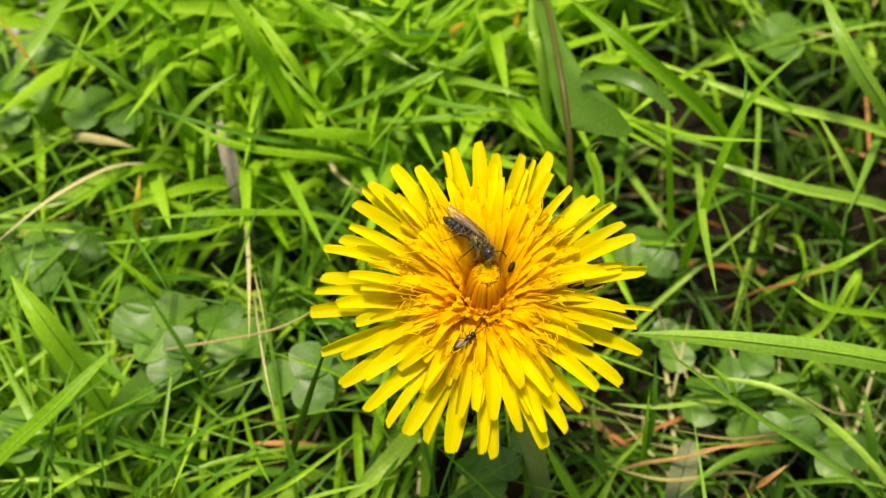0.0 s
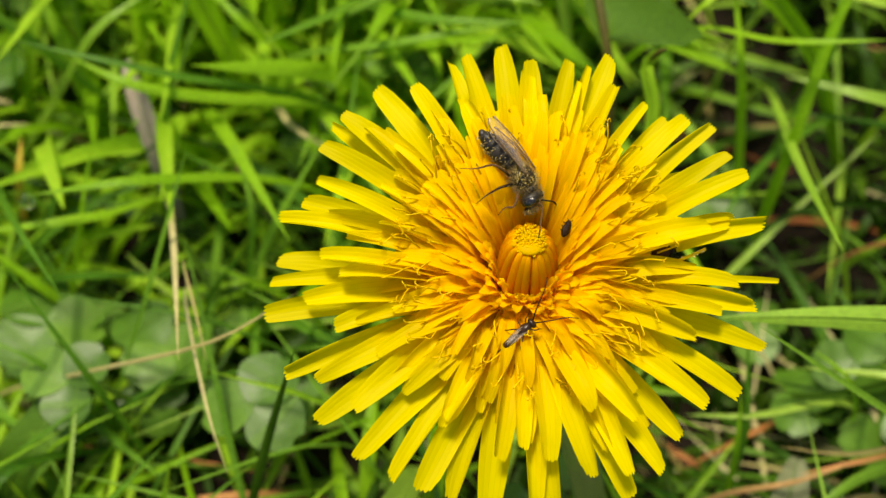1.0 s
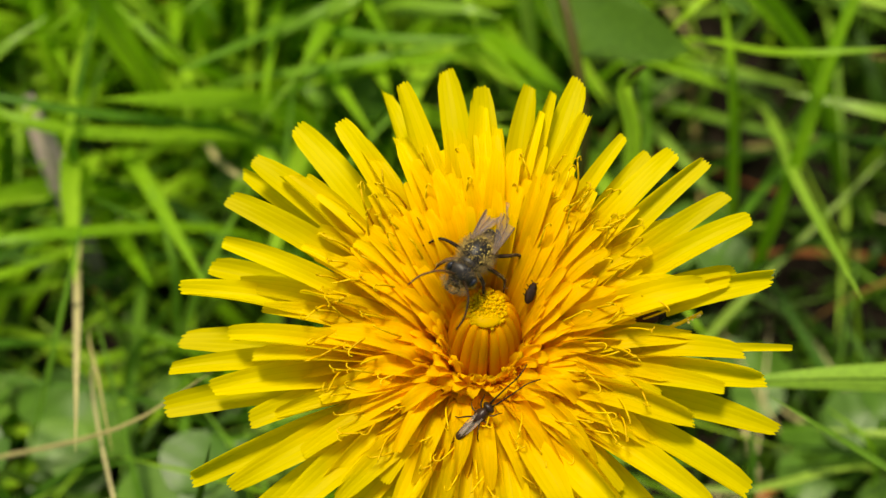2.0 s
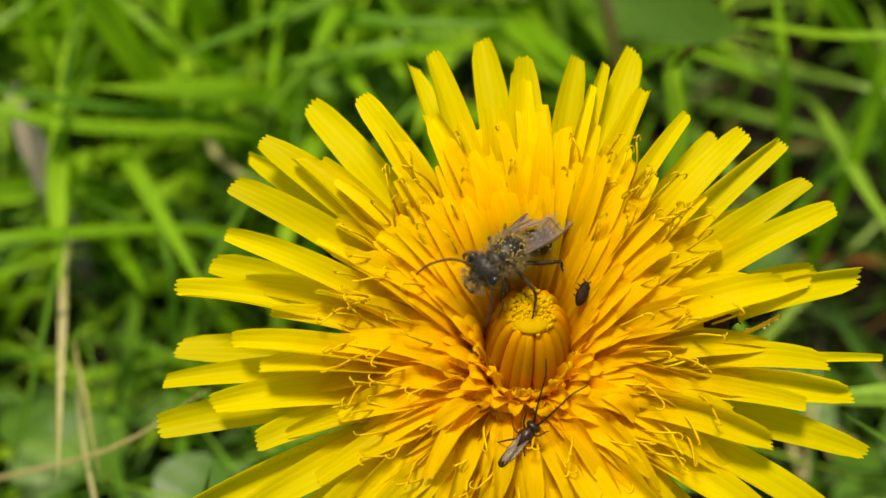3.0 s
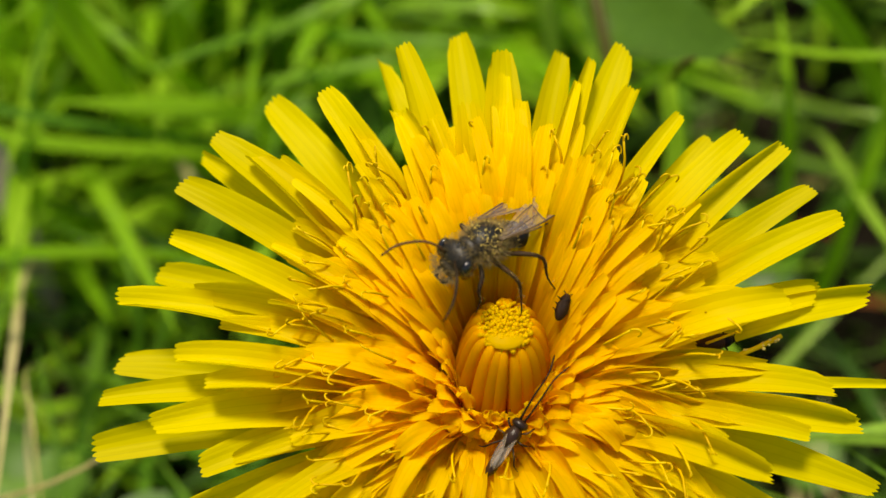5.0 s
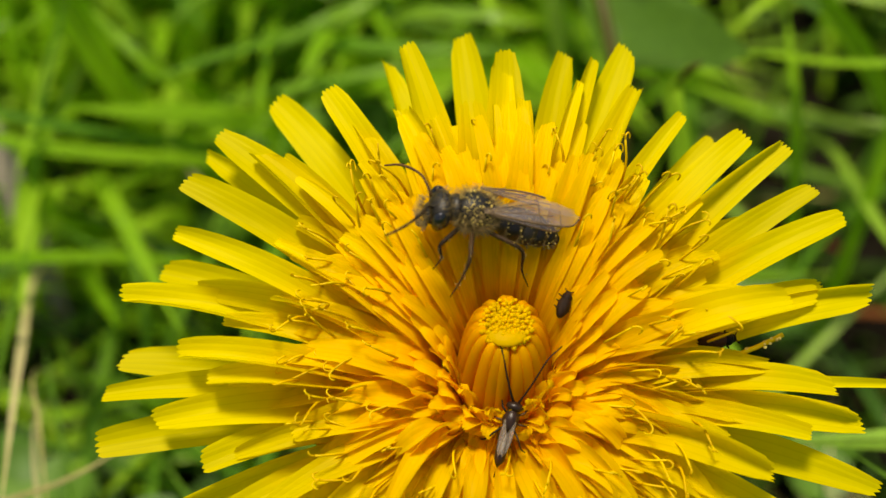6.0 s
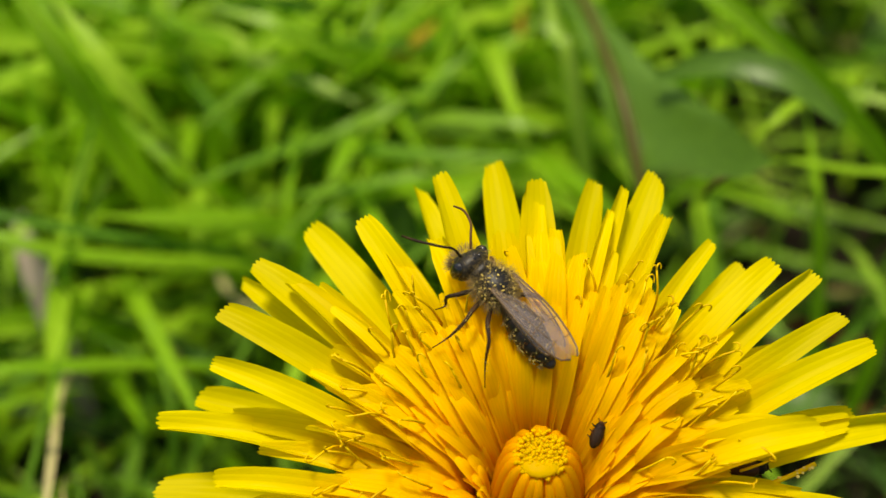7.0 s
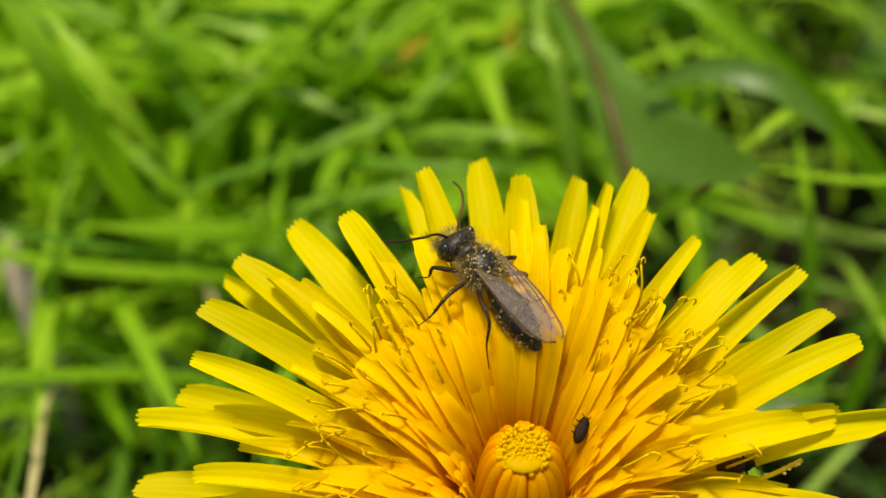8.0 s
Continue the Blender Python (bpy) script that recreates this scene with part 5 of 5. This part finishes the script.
# ---- the dandelion's own leaf ----
def lobed_leaf():
    """A long leaf, dark-ribbed, with one broad lobe swept forward on one side."""
    mid = spline([(0.0028, 0.092, 0.008), (0.0051, 0.075, 0.026), (0.0073, 0.06, 0.032), (0.0094, 0.0502, 0.031), (0.0112, 0.042, 0.023), (0.0116, 0.036, 0.0)], 30)
    verts, faces = [], []
    cols = 10
    n = len(mid) - 1
    for i, p in enumerate(mid):
        s = i / n
        left = 0.003 * (0.75 + 0.25 * math.sin(s * 9 + 1)) * min(1.0, max(0.0, (0.72 - s) / 0.2)) + 0.0003
        grow = max(0.0, min(1.0, (s - 0.27) / 0.33))
        lobe = grow ** 1.7 * math.sqrt(min(1.0, max(0.0, (0.665 - s) / 0.05)))
        right = 0.0013 * min(1.0, max(0.05, (0.7 - s) / 0.1)) + 0.0094 * lobe
        sweep = Vector((0, -0.0082 * lobe, 0.0072 * lobe))
        for k in range(cols + 1):
            u = k / cols
            if u <= 0.3:
                q = p + Vector((-left * (1 - u / 0.3), 0, 0.0008 * (1 - u / 0.3)))
            else:
                v = (u - 0.3) / 0.7
                q = p + Vector((right * v, 0, 0.001 * math.sin(v * 3))) + sweep * v ** 1.6
            q.z += 0.0009 * noise.noise(q * 160) + 0.0004 * noise.noise(q * 420)
            verts.append(q)
        if i:
            b = (i - 1) * (cols + 1)
            faces += [(b + k, b + k + 1, b + cols + 2 + k, b + cols + 1 + k) for k in range(cols)]
    return mid, verts, faces


mid, lv, lf = lobed_leaf()
big_leaf = tagged(new("dandelion_leaf"), "smooth green lobed dandelion leaf with a dark purplish midrib", "leaf")
part("blade", (lv, lf), leaf_green, big_leaf)
part("lobe", strip(spline([(0.0262, 0.0462, 0.0385), (0.0214, 0.0488, 0.0412), (0.0162, 0.0512, 0.0405), (0.0112, 0.053, 0.0365)], 10), 0.0026, Vector((0, -0.5, 0.9)), 0.12, 4, profile=lambda s: max(0.05, math.sin(math.pi * min(0.9, 0.06 + s * 0.9)) ** 0.7)), leaf_green, big_leaf)
part("midrib", tube([p + Vector((0, 0, 0.0004)) for p in mid], [0.0004 + 0.0003 * i / 30 for i in range(31)], 7), midrib_mat, big_leaf, "dark purplish midrib")


def plain_leaf(points, width, label, mat):
    path = spline(points, 12)
    ob = part("broad_leaf", strip(path, width, Vector((0, -0.4, 0.9)), 0.12, 6, profile=lambda s: max(0.05, math.sin(math.pi * min(0.97, 0.08 + s * 0.9)) ** 0.7)), mat)
    part("midrib", tube([p + Vector((0, 0, 0.00004)) for p in path], [width * (0.012 + 0.03 * i / 12) for i in range(13)], 6), clover_mark, ob, "slightly paler midrib")
    return tagged(ob, label, "leaf")


curled = plain_leaf([(0.0142, 0.036, 0.0432), (0.0132, 0.0368, 0.039), (0.0155, 0.039, 0.028), (0.0172, 0.0415, 0.01), (0.018, 0.043, SOIL - 0.002)], 0.0019, "small curled green leaf with a reddish tip", grass_sunlit)
part("tip", tube(spline([(0.0147, 0.0357, 0.0441), (0.0142, 0.036, 0.0432), (0.0138, 0.0363, 0.042), (0.0134, 0.0366, 0.0402)], 6), [0.0001, 0.00022, 0.0003, 0.00032, 0.00032, 0.00026, 0.0001], 6), midrib_mat, curled, "reddish withered leaf tip")
plain_leaf([(-0.0508, 0.011, 0.011), (-0.055, 0.004, 0.009), (-0.06, -0.001, 0.003), (-0.064, -0.004, SOIL - 0.002)], 0.0062, "broad soft green leaf low among clover", leaf_green)
plain_leaf([(-0.0505, 0.0515, 0.017), (-0.0485, 0.0465, 0.014), (-0.046, 0.041, 0.004), (-0.0455, 0.039, SOIL - 0.002)], 0.0028, "withered pinkish-grey dry leaf", grey_dry)
plain_leaf([(0.0345, 0.004, 0.006), (0.0335, 0.0, 0.005), (0.033, -0.004, 0.0), (0.033, -0.006, SOIL - 0.002)], 0.0046, "withered greyish leaf lying on the soil", withered)

stone = tagged(part("stone", egg((-0.102, 0.086, SOIL + 0.004), (0.017, 0.012, 0.011), 14, 20, lump=0.35), stone_mat), "pale pinkish-grey stone in the soil", "stone")
for p, r in (((-0.0568, 0.0254, 0.0252), 0.0009), ((-0.0411, 0.0418, 0.006), 0.0011), ((0.0558, 0.0071, 0.005), 0.0011), ((-0.065, 0.0233, 0.0192), 0.0008)):
    tagged(part("water_drop", egg(p, (r, r, r), 10, 14), water_mat), "clear round water drop on a grass blade", "water drop", group="water drops on the grass")


# ---- insects ----
def cmv(*p):
    return Vector(p) * CM


def fuzz(rng, count, centre, radii, length, keep, back=0.3):
    """Short fine hairs standing out from a rounded body part."""
    verts, faces = [], []
    while count:
        d = Vector((rng.gauss(0, 1), rng.gauss(0, 1), rng.gauss(0, 1))).normalized()
        if not keep(d):
            continue
        count -= 1
        p = Vector(centre) + Vector((d.x * radii[0], d.y * radii[1], d.z * radii[2]))
        e = (d + Vector((rng.uniform(-0.4, 0.4) - back, rng.uniform(-0.4, 0.4), rng.uniform(-0.4, 0.4)))).normalized() * length * rng.uniform(0.5, 1.2)
        s = d.cross(Vector((rng.gauss(0, 1), rng.gauss(0, 1), rng.gauss(0, 1)))).normalized() * 0.0012
        k = len(verts)
        verts += [(p - s) * CM, (p + s) * CM, (p + e * 0.6 + s * 0.6) * CM, (p + e) * CM, (p + e * 0.6 - s * 0.6) * CM]
        faces += [(k, k + 1, k + 2, k + 4), (k + 4, k + 2, k + 3)]
    return verts, faces


def wing(length, width, sgn, sag=0.0):
    """A membrane with a rounded end, rooted at the origin and reaching back along -x."""
    verts, faces = [], []
    n, m = 14, 5
    for i in range(n + 1):
        s = i / n
        w = width * (0.12 + 0.88 * math.sin(math.pi / 2 * min(1, s / 0.62)) ** 1.2) * math.sqrt(max(0.0, 1 - max(0, (s - 0.72) / 0.28) ** 2))
        for k in range(m + 1):
            u = k / m
            verts.append(cmv(-length * s, sgn * (0.25 * width * s - w * u * 0.9 + 0.35 * w), 0.015 * math.sin(u * 6 + s * 5) * s - sag * s * s))
        if i:
            b = (i - 1) * (m + 1)
            faces += [(b + k, b + k + 1, b + m + 2 + k, b + m + 1 + k) for k in range(m)]
    front = [verts[i * (m + 1)] for i in range(n + 1)]
    midv = [verts[i * (m + 1) + 2] for i in range(n - 3)]
    rear = [verts[i * (m + 1) + 4] for i in range(n - 5)]
    cross = [verts[8 * (m + 1) + k] for k in range(5)]
    thin = length * CM
    veins = join(tube(front, 0.01 * thin, 5), tube(midv, 0.0055 * thin, 5), tube(rear, 0.005 * thin, 5), tube(cross, 0.005 * thin, 5), tube([verts[11 * (m + 1) + k] for k in range(4)], 0.0045 * thin, 5))
    return (verts, faces), veins


def limb(points, radii, sides=7):
    path = spline([cmv(*p) for p in points], 12)
    k = len(radii) - 1
    rr = []
    for i in range(13):
        s = i / 12 * k
        j = min(int(s), k - 1)
        rr.append((radii[j] * (1 - s + j) + radii[j + 1] * (s - j)) * CM)
    return tube(path, rr, sides)


def make_bee():
    rng = random.Random(11)
    bee = tagged(new("mining_bee"), "small dark hairy mining bee crawling on the dandelion", "bee")
    thorax = part("thorax", egg(cmv(0, 0, 0), (0.138 * CM, 0.118 * CM, 0.114 * CM), 14, 20, lump=0.04), chitin, bee, "black shiny thorax with grey hair")
    part("collar", egg(cmv(0.12, 0, 0.01), (0.05 * CM, 0.09 * CM, 0.08 * CM), 8, 14), chitin, thorax)
    part("hair", fuzz(rng, 2500, (0, 0, 0), (0.138, 0.118, 0.114), 0.06, lambda d: abs(d.y) > 0.5 or d.z < 0.4 or abs(d.x) > 0.4 or rng.random() < 0.12), hair_grey, thorax, "greyish buff hair")
    head = part("head", egg(cmv(0.205, 0, -0.02), (0.074 * CM, 0.128 * CM, 0.108 * CM), 12, 18, taper=0.12), chitin, bee, "broad black head")
    part("face", egg(cmv(0.255, 0, -0.06), (0.045 * CM, 0.075 * CM, 0.06 * CM), 8, 12), chitin, head)
    part("face_hair", fuzz(rng, 520, (0.265, 0, -0.055), (0.05, 0.095, 0.08), 0.05, lambda d: d.x > 0.1 and d.z < 0.75, -0.5), hair_grey, head, "pale buff face hair")
    part("crown_hair", fuzz(rng, 220, (0.205, 0, -0.02), (0.074, 0.128, 0.108), 0.055, lambda d: d.z > 0.0), hair_grey, head)
    for s in (1, -1):
        part("eye", egg(cmv(0.218, s * 0.106, -0.015), (0.046 * CM, 0.033 * CM, 0.076 * CM), 10, 12), eye_mat, head, "glossy black eye")
        part("jaw", limb([(0.27, s * 0.05, -0.1), (0.31, s * 0.035, -0.13), (0.32, s * 0.0, -0.135)], [0.018, 0.014, 0.004]), chitin, head)
    for k, (x, y) in enumerate(((0.2, 0.02), (0.2, -0.02), (0.22, 0.0))):
        part("ocellus", egg(cmv(x - 0.008, y, 0.084), (0.01 * CM,) * 3, 6, 8), eye_mat, head)
    abdomen = part("abdomen", egg(cmv(-0.12, 0, -0.02), (0.03 * CM, 0.03 * CM, 0.03 * CM), 6, 10), chitin_brown, bee, "narrow dark banded abdomen")
    prof = [(-0.12, 0.05), (-0.2, 0.086), (-0.28, 0.102), (-0.365, 0.1), (-0.45, 0.083), (-0.52, 0.05)]
    for i in range(5):
        (x0, r0), (x1, r1) = prof[i], prof[i + 1]
        drop = -0.02 - 0.024 * i
        pts = [cmv(x0 + 0.01, 0, drop), cmv((x0 + x1) / 2, 0, drop - 0.015), cmv(x1, 0, drop - 0.03), cmv(x1 - 0.012, 0, drop - 0.033)]
        part("segment", tube(pts, [r0 * 0.97 * CM, (r0 + r1) * 0.515 * CM, r1 * 1.04 * CM, r1 * 0.9 * CM], 16), chitin_brown, abdomen)
        part("band", fuzz(rng, 200, (x1 + 0.01, 0, drop - 0.028), (0.012, r1 * 1.03, r1 * 1.03), 0.035, lambda d: abs(d.x) < 0.6, 0.7), hair_grey, abdomen)
    part("tail", egg(cmv(-0.518, 0, -0.148), (0.062 * CM, 0.044 * CM, 0.042 * CM), 8, 12), chitin_brown, abdomen)
    for i in range(170):
        d = Vector((rng.uniform(-1, 0.7), rng.gauss(0, 0.9), rng.uniform(-0.1, 1))).normalized()
        p = cmv(d.x * 0.146, d.y * 0.126, d.z * 0.122)
        r = rng.uniform(0.003, 0.0065) * CM
        part("pollen_grain", egg(p, (r, r, r), 4, 6), pollen_mat, thorax)
    for i in range(190):
        x, a = rng.uniform(-0.53, -0.18), rng.uniform(0, 6.28)
        r0 = 0.107 * math.sqrt(max(0.1, 1 - ((x + 0.34) / 0.245) ** 2))
        r = rng.uniform(0.0025, 0.0055) * CM
        part("pollen_grain", egg(cmv(x, r0 * math.cos(a), -0.02 + 0.3 * (x + 0.12) + r0 * math.sin(a)), (r, r, r), 4, 6), pollen_mat, abdomen)
    for s in (1, -1):
        g, v = wing(0.62, 0.175, s, 0.03)
        fw = part("forewing", g, wing_mat, bee, "smoky clear forewing")
        fw.matrix_basis = pose(-0.02 * CM, s * 0.1 * CM, (0.1 + 0.008 * s) * CM, s * -16, -2, s * 9 + 3)
        part("venation", v, vein_mat, fw, "brown wing veins")
        g, v = wing(0.48, 0.135, s, 0.05)
        hw = part("hindwing", g, wing_mat, bee, "smoky clear hindwing")
        hw.matrix_basis = pose(-0.07 * CM, s * 0.095 * CM, 0.08 * CM, s * -18, -4, s * 7 + 3)
        part("venation", v, vein_mat, hw)
        ant = part("antenna", limb([(0, 0, 0), (0.05, s * 0.05, 0.05), (0.1, s * 0.12, 0.05), (0.2, s * 0.2, 0.01), (0.29, s * 0.23, -0.05)], [0.009, 0.008, 0.0085, 0.0085, 0.006]), leg_mat, bee, "dark curved antenna")
        ant.matrix_basis = pose(0.265 * CM, s * 0.045 * CM, 0.03 * CM)
        for name, x, pts in (("foreleg", 0.08, [(0, 0, 0), (0.05, 0.07, -0.01), (0.1, 0.11, -0.06), (0.08, 0.12, -0.14), (0.12, 0.14, -0.22)]),
                             ("middle_leg", -0.0, [(0, 0, 0), (0.0, 0.11, 0.01), (-0.01, 0.2, -0.03), (0.0, 0.25, -0.16), (0.03, 0.3, -0.27)]),
                             ("hindleg", -0.08, [(0, 0, 0), (-0.09, 0.1, 0.05), (-0.19, 0.15, 0.02), (-0.24, 0.17, -0.13), (-0.33, 0.2, -0.26)])):
            pts = [(1.0 * a, s * 1.05 * b, 1.0 * c) for a, b, c in pts]
            leg = part(name, limb(pts, [0.012, 0.0165, 0.0125, 0.0105, 0.005, 0.003], 8), leg_mat, bee, "dark jointed leg dusted with pollen")
            leg.matrix_basis = pose(x * CM, s * 0.08 * CM, -0.075 * CM)
            shaft = spline([Vector(p) for p in pts], 24)
            verts, faces = [], []
            for k in range(70):
                c = shaft[rng.randrange(5, 21)]
                v, f = fuzz(rng, 1, c, (0.012, 0.012, 0.012), 0.022, lambda d: True, 0.2)
                faces += [tuple(i + len(verts) for i in q) for q in f]
                verts += v
            part("leg_hair", (verts, faces), hair_grey, leg)
            for k in range(5):
                c = shaft[rng.randrange(8, 20)] * CM
                r = rng.uniform(0.002, 0.004) * CM
                part("pollen_grain", egg(c + Vector((0, 0, 0.011 * CM)), (r, r, r), 4, 6), pollen_mat, leg)
    return bee


def make_wasp():
    rng = random.Random(5)
    wasp = tagged(new("small_wasp"), "tiny slender black parasitic wasp among the petals", "wasp")
    part("head", egg(cmv(0.06, 0, 0.0), (0.03 * CM, 0.05 * CM, 0.042 * CM), 10, 14), wasp_mat, wasp)
    part("thorax", egg(cmv(-0.02, 0, 0), (0.07 * CM, 0.046 * CM, 0.048 * CM), 10, 14, lump=0.12), wasp_mat, wasp)
    part("abdomen", limb([(-0.07, 0, -0.005), (-0.1, 0, -0.008), (-0.17, 0, -0.015), (-0.25, 0, -0.03), (-0.29, 0, -0.04)], [0.012, 0.018, 0.036, 0.03, 0.006], 10), wasp_mat, wasp)
    part("ovipositor", limb([(-0.28, 0, -0.04), (-0.32, 0, -0.055), (-0.36, 0, -0.07)], [0.006, 0.004, 0.003], 5), wasp_mat, wasp)
    for s in (1, -1):
        a = part("antenna", limb([(0, 0, 0), (0.06, s * 0.02, 0.04), (0.17, s * 0.05, 0.08), (0.29, s * 0.08, 0.1), (0.38, s * 0.13, 0.08)], [0.008, 0.0065, 0.0055, 0.005, 0.004], 6), leg_mat, wasp, "long thread-like antenna")
        a.matrix_basis = pose(0.08 * CM, s * 0.012 * CM, 0.01 * CM)
        g, v = wing(0.21, 0.05, s)
        w = part("wing", g, wasp_wing, wasp, "clear brownish wing")
        w.matrix_basis = pose(-0.02 * CM, s * 0.03 * CM, 0.04 * CM, s * -10, -4, s * 9)
        part("venation", v, vein_mat, w)
        for x, pts in ((0.01, [(0, 0, 0), (0.03, 0.05, 0.01), (0.06, 0.07, -0.05), (0.08, 0.09, -0.09)]), (-0.03, [(0, 0, 0), (0, 0.06, 0.01), (0, 0.09, -0.05), (0.01, 0.12, -0.1)]), (-0.06, [(0, 0, 0), (-0.05, 0.06, 0.02), (-0.1, 0.1, -0.05), (-0.12, 0.14, -0.11)])):
            leg = part("leg", limb([(p, s * 0.75 * q, r) for p, q, r in pts], [0.006, 0.0065, 0.0045, 0.0025], 6), leg_mat, wasp, "thin brown leg")
            leg.matrix_basis = pose(x * CM, s * 0.025 * CM, -0.02 * CM)
    return wasp


def make_beetle(label):
    b = tagged(new("beetle"), label, "beetle", group="tiny beetles on the flower")
    part("wing_case", egg(cmv(-0.025, 0, 0), (0.1 * CM, 0.048 * CM, 0.046 * CM), 14, 16, taper=-0.12, lump=0.03), beetle_mat, b)
    part("thorax", egg(cmv(0.055, 0, -0.002), (0.042 * CM, 0.041 * CM, 0.038 * CM), 8, 14), beetle_mat, b)
    part("head", egg(cmv(0.092, 0, -0.01), (0.02 * CM, 0.026 * CM, 0.022 * CM), 8, 12), beetle_mat, b)
    for s in (1, -1):
        part("antenna", limb([(0.105, s * 0.012, -0.005), (0.114, s * 0.024, -0.008), (0.122, s * 0.034, -0.015)], [0.004, 0.004, 0.005], 5), beetle_mat, b)
        for x in (0.05, 0.0, -0.05):
            part("leg", limb([(x, s * 0.035, -0.02), (x + 0.008, s * 0.05, -0.02), (x + 0.014, s * 0.056, -0.055)], [0.007, 0.006, 0.004], 5), beetle_mat, b)
    return b


def on_flower(x, y, h, heading, pitch=0.0, roll=0.0):
    """A pose on the flower head: centimetres, degrees; pitch lifts the head end."""
    return FLOWER @ pose(x * CM, y * CM, h * CM, 0, 0, heading) @ pose(0, 0, 0, roll, -pitch, 0)


bee = make_bee()
bee.scale = (0.93, 0.93, 0.93)
wasp = make_wasp()
dark_beetle = make_beetle("tiny dark brown beetle wedged between inner florets")
dark_beetle.matrix_world = on_flower(0.32, 0.2, 0.225, 68, 10, 12) @ Matrix.Diagonal((0.68, 0.78, 0.76, 1))
low_beetle = make_beetle("tiny brown beetle under the petal layer")
low_beetle.matrix_world = on_flower(1.2, 0.05, 0.03, 10, 0, 0)

# a style dusted with pollen beside the low beetle
twig = [Vector(p) * CM for p in ((1.2, -0.06, -0.02), (1.34, -0.02, 0.04), (1.46, 0.03, 0.07), (1.56, 0.08, 0.08))]
dusty = part("style", tube(spline(twig, 8), 0.014 * CM, 6), style_mat, dandelion, "style thick with pollen")
for i in range(34):
    s, a = random.random() * 8, random.uniform(0, 6.28)
    p = spline(twig, 8)[int(s)] + Vector((0.02 * random.random(), 0.016 * math.cos(a), 0.016 * math.sin(a))) * CM
    part("pollen_grain", egg(p, (random.uniform(0.006, 0.011) * CM,) * 3, 4, 6), pollen_mat, dusty)

# focus stays on the heart of the flower
cam.data.dof.use_dof = True
cam.data.dof.focus_object = bud
cam.data.dof.aperture_fstop = 26.0


def motions():
    rows = [(0.0, -0.14, 0.48, -41, -12), (0.5, -0.09, 0.49, -43, -12), (1.0, -0.08, 0.59, -58, -15), (1.5, -0.03, 0.6, -82, 10), (2.0, -0.07, 0.44, -125, 20), (2.2, -0.14, 0.42, -138, 20),
            (3.3, -0.15, 0.4, -144, 20), (3.5, -0.17, 0.41, -142, 20), (4.0, -0.18, 0.43, -146, 20), (4.5, -0.17, 0.44, -146, 20), (4.7, -0.14, 0.47, -145, 20), (5.8, -0.12, 0.58, -168, 20)]
    later = [(6.0, -0.19, 0.64, -182, 14), (6.5, -0.24, 0.82, -204, 8), (7.0, -0.27, 0.96, -226, 0), (7.5, -0.25, 1.03, -230, 0), (8.0, -0.25, 1.03, -227, 0)]
    lean = {0.0: -62, 0.5: -62, 1.0: -55, 1.5: -30, 2.0: -4, 2.2: 4, 3.3: 14, 3.5: 14, 4.0: 14, 4.5: 14, 4.7: 16, 5.8: 26, 6.0: 28, 6.5: 26, 7.0: 22, 7.5: 20, 8.0: 20}
    walk(bee, [(t, on_flower(x, y, 0.44 if t < 5 else 0.53, a, p, lean.get(t, 0))) for t, x, y, a, p in rows + later])
    for k, ob in enumerate(o for o in bee.children if o.name.split(".")[0] in ("antenna", "foreleg", "middle_leg", "hindleg")):
        m = ob.matrix_basis.copy()
        walk(ob, [(t, m @ pose(0, 0, 0, 7 * math.sin(2.1 * t + k), 7 * math.sin(1.7 * t + 2 * k), 12 * math.sin(2.6 * t + 1.3 * k))) for t in (0, 0.5, 1, 1.5, 2, 3, 4, 5, 5.8, 6.4, 7, 7.5, 8)])
    small = [(0.0, -0.15, -0.76, 40), (0.5, -0.06, -0.69, 45), (1.0, 0.0, -0.66, 41), (1.5, 0.0, -0.61, 45), (2.0, -0.02, -0.64, 43), (2.2, -0.03, -0.66, 44), (3.3, 0.0, -0.62, 50), (3.5, 0.03, -0.54, 50),
             (4.0, 0.0, -0.55, 57), (4.5, 0.06, -0.49, 57), (4.7, 0.06, -0.51, 55), (5.8, 0.05, -0.37, 72), (6.0, 0.04, -0.41, 74), (6.5, 0.05, -0.6, 70), (8.0, 0.05, -0.66, 60)]
    walk(wasp, [(t, on_flower(x, y, 0.05, a, 12)) for t, x, y, a in small])
    for k, ob in enumerate(o for o in wasp.children if o.name.split(".")[0] == "antenna"):
        m = ob.matrix_basis.copy()
        walk(ob, [(t, m @ pose(0, 0, 0, 0, 6 * math.sin(3 * t + k), 16 * math.sin(2.3 * t + 2 * k))) for t in (0, 0.5, 1, 1.5, 2, 2.6, 3.3, 4, 4.5, 5, 5.8, 6.4, 7, 7.5, 8)])


motions()
